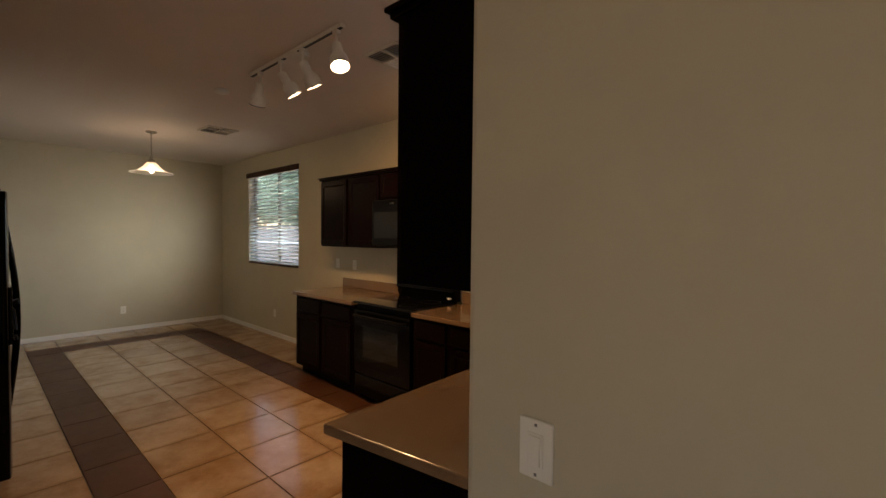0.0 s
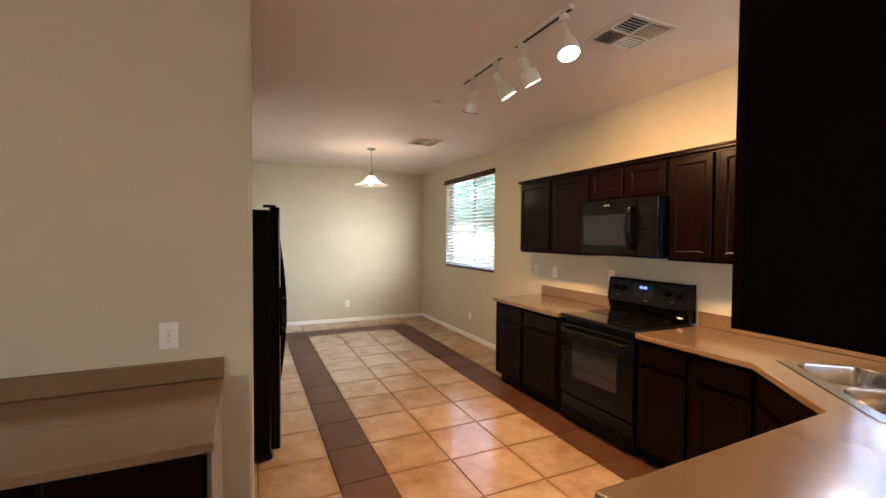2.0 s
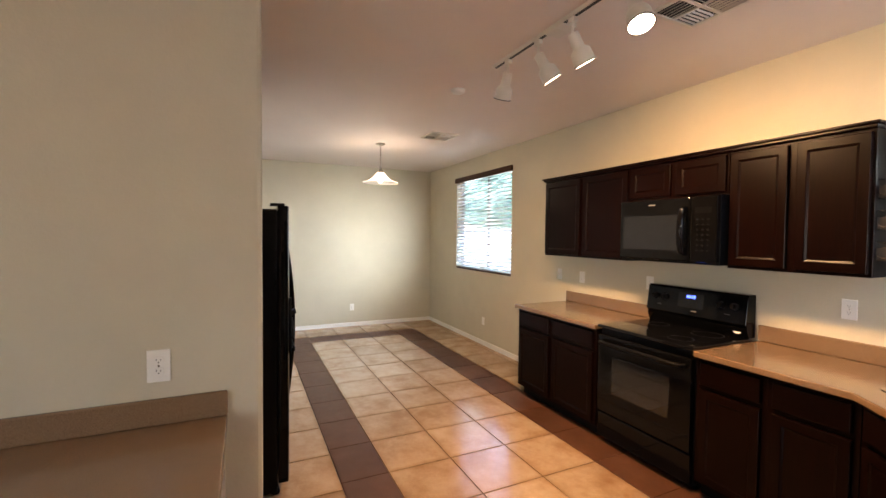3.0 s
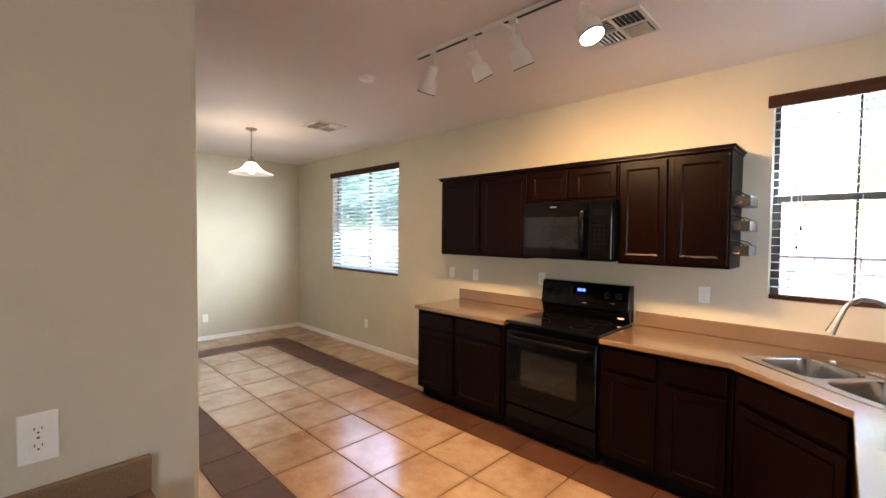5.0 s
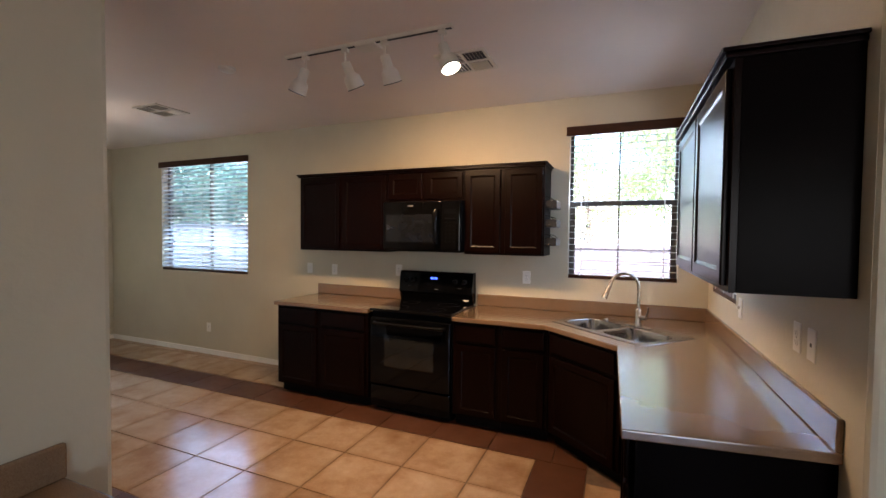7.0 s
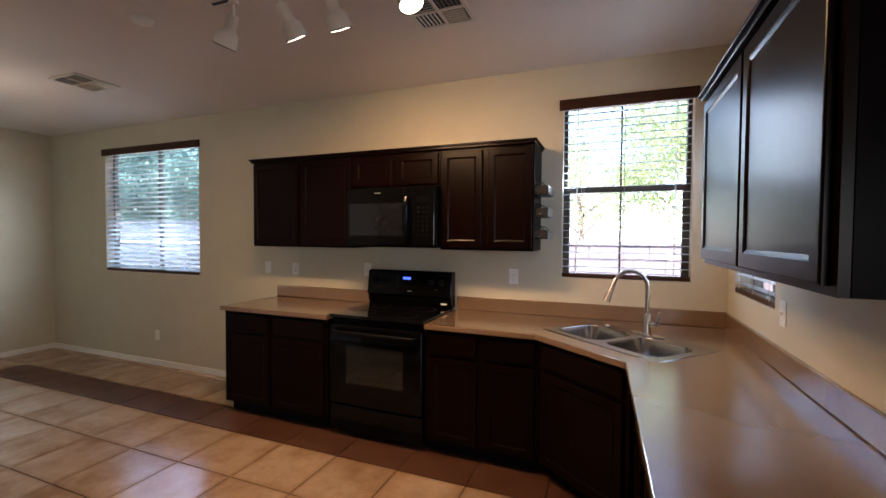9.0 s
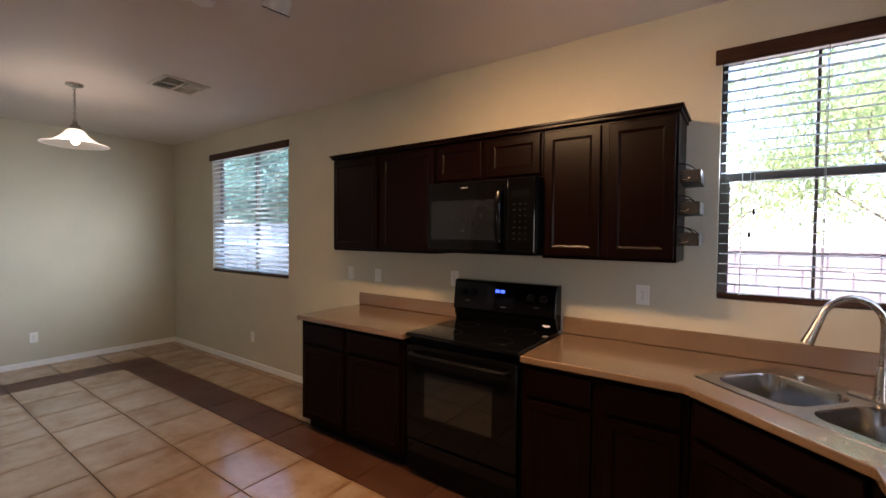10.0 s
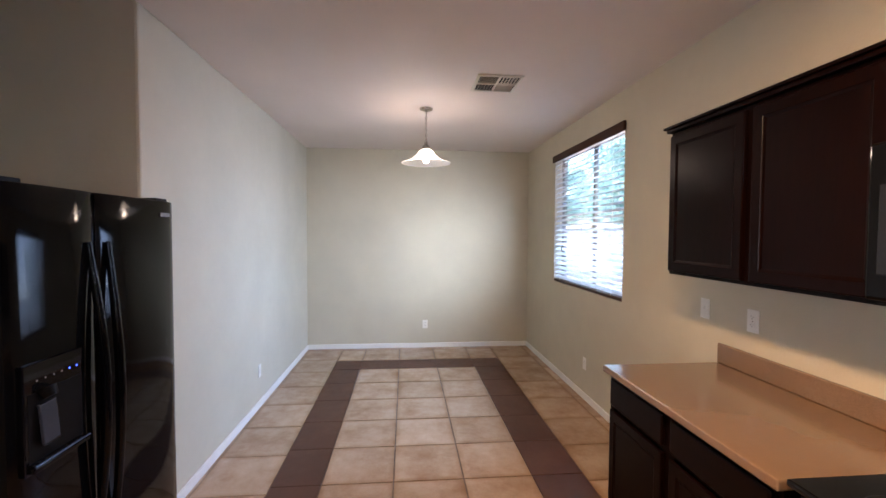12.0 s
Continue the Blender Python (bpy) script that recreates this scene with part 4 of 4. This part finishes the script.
tagged(sm, "round off-white smoke detector on the ceiling", "smoke detector")


# ---- outlets and switches ----
def plate(name, m, label, category, kind):
    """A wall plate facing -y, centred on its pose."""
    t = thing(name, m, label, category, "wall plates")
    part("plate", boxes((-0.036, 0.036, -0.006, 0.0, -0.058, 0.058)), PLASTIC, t, "", 0.003)
    if kind == "outlet":
        for z in (-0.0195, 0.0195):
            rec = part("receptacle", slab(rounded(-0.0165, 0.0165, -0.014, 0.014, 0.011, 4), 0.0, 0.0025), PLASTIC, t, "", 0.0006)
            rec.matrix_basis = pose(0, -0.006, z, 90)
            part("slots", boxes((-0.0075, -0.0055, -0.0002, 0.0065, 0.0022, 0.003), (0.0055, 0.0075, -0.0002, 0.0055, 0.0022, 0.003), (-0.002, 0.002, -0.0085, -0.0045, 0.0022, 0.003)), DARK_SLOT, rec)
        part("screw", boxes((-0.003, 0.003, -0.0068, -0.005, -0.003, 0.003)), NICKEL, t, "", 0.001)
    elif kind == "rocker":
        part("rocker", boxes((-0.0165, 0.0165, -0.0085, -0.005, -0.033, 0.033)), PLASTIC, t, "", 0.002)
        part("paddle", shift(boxes((-0.012, 0.012, -0.003, 0.0, -0.028, 0.028)), 0, -0.0088, 0), PLASTIC, t, "", 0.001)
        for z in (-0.048, 0.048):
            part("screw", boxes((-0.003, 0.003, -0.0068, -0.005, z - 0.003, z + 0.003)), PRINT, t, "", 0.001)
    elif kind == "toggle":
        part("toggle", boxes((-0.005, 0.005, -0.019, -0.005, -0.004, 0.012)), PLASTIC, t, "", 0.002)
    elif kind == "jack":
        part("jack", boxes((-0.007, 0.007, -0.0068, -0.005, -0.007, 0.007)), DARK_SLOT, t)
    return t


OUT = "white duplex outlet on the beige wall"
for x, z, k in ((-4.407, 1.181, "toggle"), (-4.066, 1.176, "outlet"), (-3.262, 1.20, "outlet"), (-1.944, 1.189, "outlet"), (-6.04, 0.35, "outlet")):
    plate("outlet" if k == "outlet" else "light_switch", pose(x, Y_WIN, z), OUT if k == "outlet" else "white toggle switch on the beige wall", "outlet" if k == "outlet" else "switch", k)
plate("outlet", pose(X_FAR, 1.49, 0.332, 0, 0, 90), OUT, "outlet", "outlet")
plate("outlet", pose(-6.087, Y_DIN, 0.337, 0, 0, 180), OUT, "outlet", "outlet")
plate("outlet", pose(X_STUB, -0.463, 1.116, 0, 0, 90), "white duplex outlet above the desk counter", "outlet", "outlet")
plate("light_switch", pose(X_RIGHT, 1.99, 1.165, 0, 0, -90), "white toggle switch beside the narrow window", "switch", "toggle")
plate("outlet", pose(X_RIGHT, 1.15, 1.183, 0, 0, -90), "white duplex outlet above the counter", "outlet", "outlet")
plate("wall_jack", pose(X_RIGHT, 1.015, 1.182, 0, 0, -90), "white phone jack plate above the counter", "wall jack", "jack")
plate("light_switch", pose(-0.345, Y_SWITCH, 1.115), "white rocker light switch on the beige wall", "switch", "rocker")

# ---- yard ----
structure("ground", boxes((-400, 400, -400, 400, -0.4, -0.2)), DIRT, "dry gravel yard outside the house", 0, "ground")


def fence(m, length, label):
    t = thing("fence", m, label, "fence")
    n = int(length / 0.152)
    bm = boxes((0, 0.146, 0, 0.02, 0, 1.93))
    me = None
    for i in range(n):
        if me is None:
            b_ = part("board", bm, SHADED_FENCE, t, "", 0.003)
            me = b_.data
        else:
            b_ = new("board", me)
            b_.parent = t
        b_.matrix_basis = pose(i * 0.152, random.uniform(-0.004, 0.004), random.uniform(-0.008, 0.008))
    for z in (0.3, 1.0, 1.75):
        part("rail", boxes((0, length, 0.022, 0.06, z, z + 0.09)), SHADED_FENCE, t)
    part("cap", boxes((0, length, -0.03, 0.06, 1.942, 1.975)), SHADED_FENCE, t, "", 0.004)
    for i in range(int(length / 2.4) + 1):
        part("post", boxes((i * 2.4, i * 2.4 + 0.09, 0.06, 0.15, -0.02, 1.93)), SHADED_FENCE, t)
    return t


def block_wall(m, length, label):
    """Courses of concrete blocks in running bond under a flat cap."""
    t = thing("garden_wall", m, label, "wall")
    part("core", boxes((0, length, 0.02, 0.13, -0.02, 1.58)), BLOCK, t)
    me = None
    for r in range(8):
        x = -0.2 * (r % 2)
        while x < length - 0.05:
            if me is None:
                b_ = part("block", boxes((0.005, 0.393, 0, 0.15, 0.005, 0.193)), BLOCK, t, "", 0.004, False, 1)
                me = b_.data
            else:
                b_ = new("block", me)
                b_.parent = t
            b_.matrix_basis = pose(x, random.uniform(-0.002, 0.002), r * 0.198)
            x += 0.398
    part("cap", boxes((-0.02, length, -0.02, 0.17, 1.585, 1.635)), BLOCK, t, "", 0.004)
    return t


fence(pose(-21.0, 6.2, -0.2), 14.0, "wooden board fence along the yard, shade put into its grey-blue colour")
block_wall(pose(-6.9, 6.2, -0.2), 12.9, "sunlit pinkish concrete block wall along the yard")
block_wall(pose(6.0, 6.2, -0.2, 0, 0, -90), 5.0, "sunlit pinkish concrete block wall along the side yard")


def tree(m, height, spread, seed, leaves, size=1.0, leaf=LEAF):
    r = random.Random(seed)
    t = thing("tree", m, "green leafy tree with a brown trunk behind the fence", "tree", "trees")
    bm = bmesh.new()
    sweep(bm, [(0, 0, 0), (0.05, 0.03, height * 0.25), (-0.03, 0.05, height * 0.5), (0.04, 0, height * 0.8)], [0.10, 0.075, 0.05, 0.02], 10)
    tips = []
    for k in range(11):
        a, z = r.uniform(0, math.tau), height * r.uniform(0.32, 0.7)
        L = spread * r.uniform(0.55, 1.0)
        p1 = Vector((math.cos(a) * L * 0.5, math.sin(a) * L * 0.5, z + L * 0.35))
        p2 = Vector((math.cos(a + 0.3) * L, math.sin(a + 0.3) * L, z + L * r.uniform(0.4, 0.8)))
        sweep(bm, [(0, 0.03, z), p1, p2], [0.026, 0.018, 0.006], 7)
        tips += [p1, p2, (p1 + p2) / 2]
    tips += [Vector((0, 0, height * 0.85)), Vector((0, 0, height * 0.95))]
    part("trunk", bm, BARK, t, "", 0, True)
    verts, faces = [], []
    for k in range(leaves):
        c = r.choice(tips)
        p = c + Vector((r.gauss(0, 0.34), r.gauss(0, 0.34), r.gauss(0, 0.28))) * spread * 0.42
        s_ = r.uniform(0.028, 0.062) * size
        q = Euler((r.uniform(0, 6), r.uniform(0, 6), r.uniform(0, 6))).to_matrix()
        i = len(verts)
        verts += [p + q @ Vector(o) * s_ for o in ((-1, 0, 0), (0, -0.45, 0.1), (1, 0, 0), (0, 0.45, 0.1))]
        faces.append((i, i + 1, i + 2, i + 3))
    me = bpy.data.meshes.new("crown")
    me.from_pydata(verts, [], faces)
    me.materials.append(leaf)
    c = new("crown", me)
    c.parent = t
    return t


tree(pose(-13.0, 8.6, -0.2), 5.0, 2.3, 3, 14000, 1.5, LEAF_DEEP)
tree(pose(-16.0, 9.4, -0.2), 5.2, 2.4, 4, 14000, 1.5, LEAF_DEEP)
tree(pose(-19.2, 9.0, -0.2), 5.4, 2.5, 5, 14000, 1.5, LEAF_DEEP)
tree(pose(0.4, 9.0, -0.2), 5.2, 2.1, 8, 14000)
tree(pose(-1.9, 10.2, -0.2), 5.0, 2.0, 9, 9000)
tree(pose(2.6, 9.8, -0.2), 5.6, 2.4, 10, 10000)
tree(pose(4.2, 3.6, -0.2), 4.2, 1.6, 12, 4940)

# ---- floor tiles ----
G = 0.007  # joint


def tile_mesh(w, d, g):
    bm = boxes((g / 2, w - g / 2, g / 2, d - g / 2, -0.0038, 0.004))
    bmesh.ops.delete(bm, geom=[f for f in bm.faces if f.calc_center_median().z < -0.003], context="FACES_ONLY")
    top = [e for e in bm.edges if all(v.co.z > 0 for v in e.verts)]
    bmesh.ops.bevel(bm, geom=top, offset=0.003, segments=2, profile=0.5, affect="EDGES")
    bmesh.ops.recalc_face_normals(bm, faces=bm.faces)
    me = bpy.data.meshes.new("tile")
    bm.to_mesh(me)
    bm.free()
    for f in me.polygons:
        f.use_smooth = False
    return me


TILE_CACHE = {}


def lay(x0, x1, y0, y1, mat):
    key = (round(x1 - x0, 3), round(y1 - y0, 3), mat.name)
    if key[0] < 0.02 or key[1] < 0.02:
        return
    if key not in TILE_CACHE:
        TILE_CACHE[key] = tile_mesh(x1 - x0, y1 - y0, 0.0035 if mat is TILE_DARK else G)
        TILE_CACHE[key].materials.append(mat)
    ob = new("tile", TILE_CACHE[key])
    ob.parent = floor
    ob.location = (x0, y0, random.uniform(-0.0006, 0.0004))
    ob.rotation_euler = (random.uniform(-0.0012, 0.0012), random.uniform(-0.0012, 0.0012), 0)


P = 0.461
XI0, XI1, YI0, YI1 = -7.10, -1.675, 0.68, 2.055   # inner field
XO0, XO1, YO0, YO1 = -7.445, -1.335, 0.365, 2.405  # outside of the brown border


def cuts(lo, hi, start, step):
    """Joint lines from lo to hi on a grid through start."""
    c = [lo]
    k = math.ceil((lo - start) / step + 1e-6)
    while start + k * step < hi - 1e-6:
        c.append(start + k * step)
        k += 1
    return [v for i, v in enumerate(c) if i == 0 or v - c[i - 1] > 0.02] + [hi]


def field(x0, x1, y0, y1, xs, ys, mat):
    gx, gy = cuts(x0, x1, *xs), cuts(y0, y1, *ys)
    for a, b in zip(gx, gx[1:]):
        for c, d in zip(gy, gy[1:]):
            lay(a, b, c, d, mat)


XG, YG = (XI0, P), (YI0, (YI1 - YI0) / 3)
field(XI0, XI1, YI0, YI1, XG, YG, TILE)
field(XO0, XO1, YO0, YI0, XG, (YO0, 1.0), TILE_DARK)
field(XO0, XO1, YI1, YO1, XG, (YI1, 1.0), TILE_DARK)
field(XO0, XI0, YI0, YI1, (XO0, 1.0), YG, TILE_DARK)
field(XI1, XO1, YI0, YI1, (XI1, 1.0), YG, TILE_DARK)
field(X_FAR, -4.0, YO1, Y_WIN, (XI0 + 0.085, P), (YO1, P), TILE)
field(X_FAR, XO0, YO0, YO1, (XO0, P), YG, TILE)
field(X_FAR, X_STUB, Y_DIN, YO0, (XI0 + 0.07, P), (YO0, P), TILE)
field(XO1, -0.9, YO0, 1.9, (XO1, P), YG, TILE)
field(X_STUB, 0.8, -1.95, YO0, XG, (YO0, P), TILE)
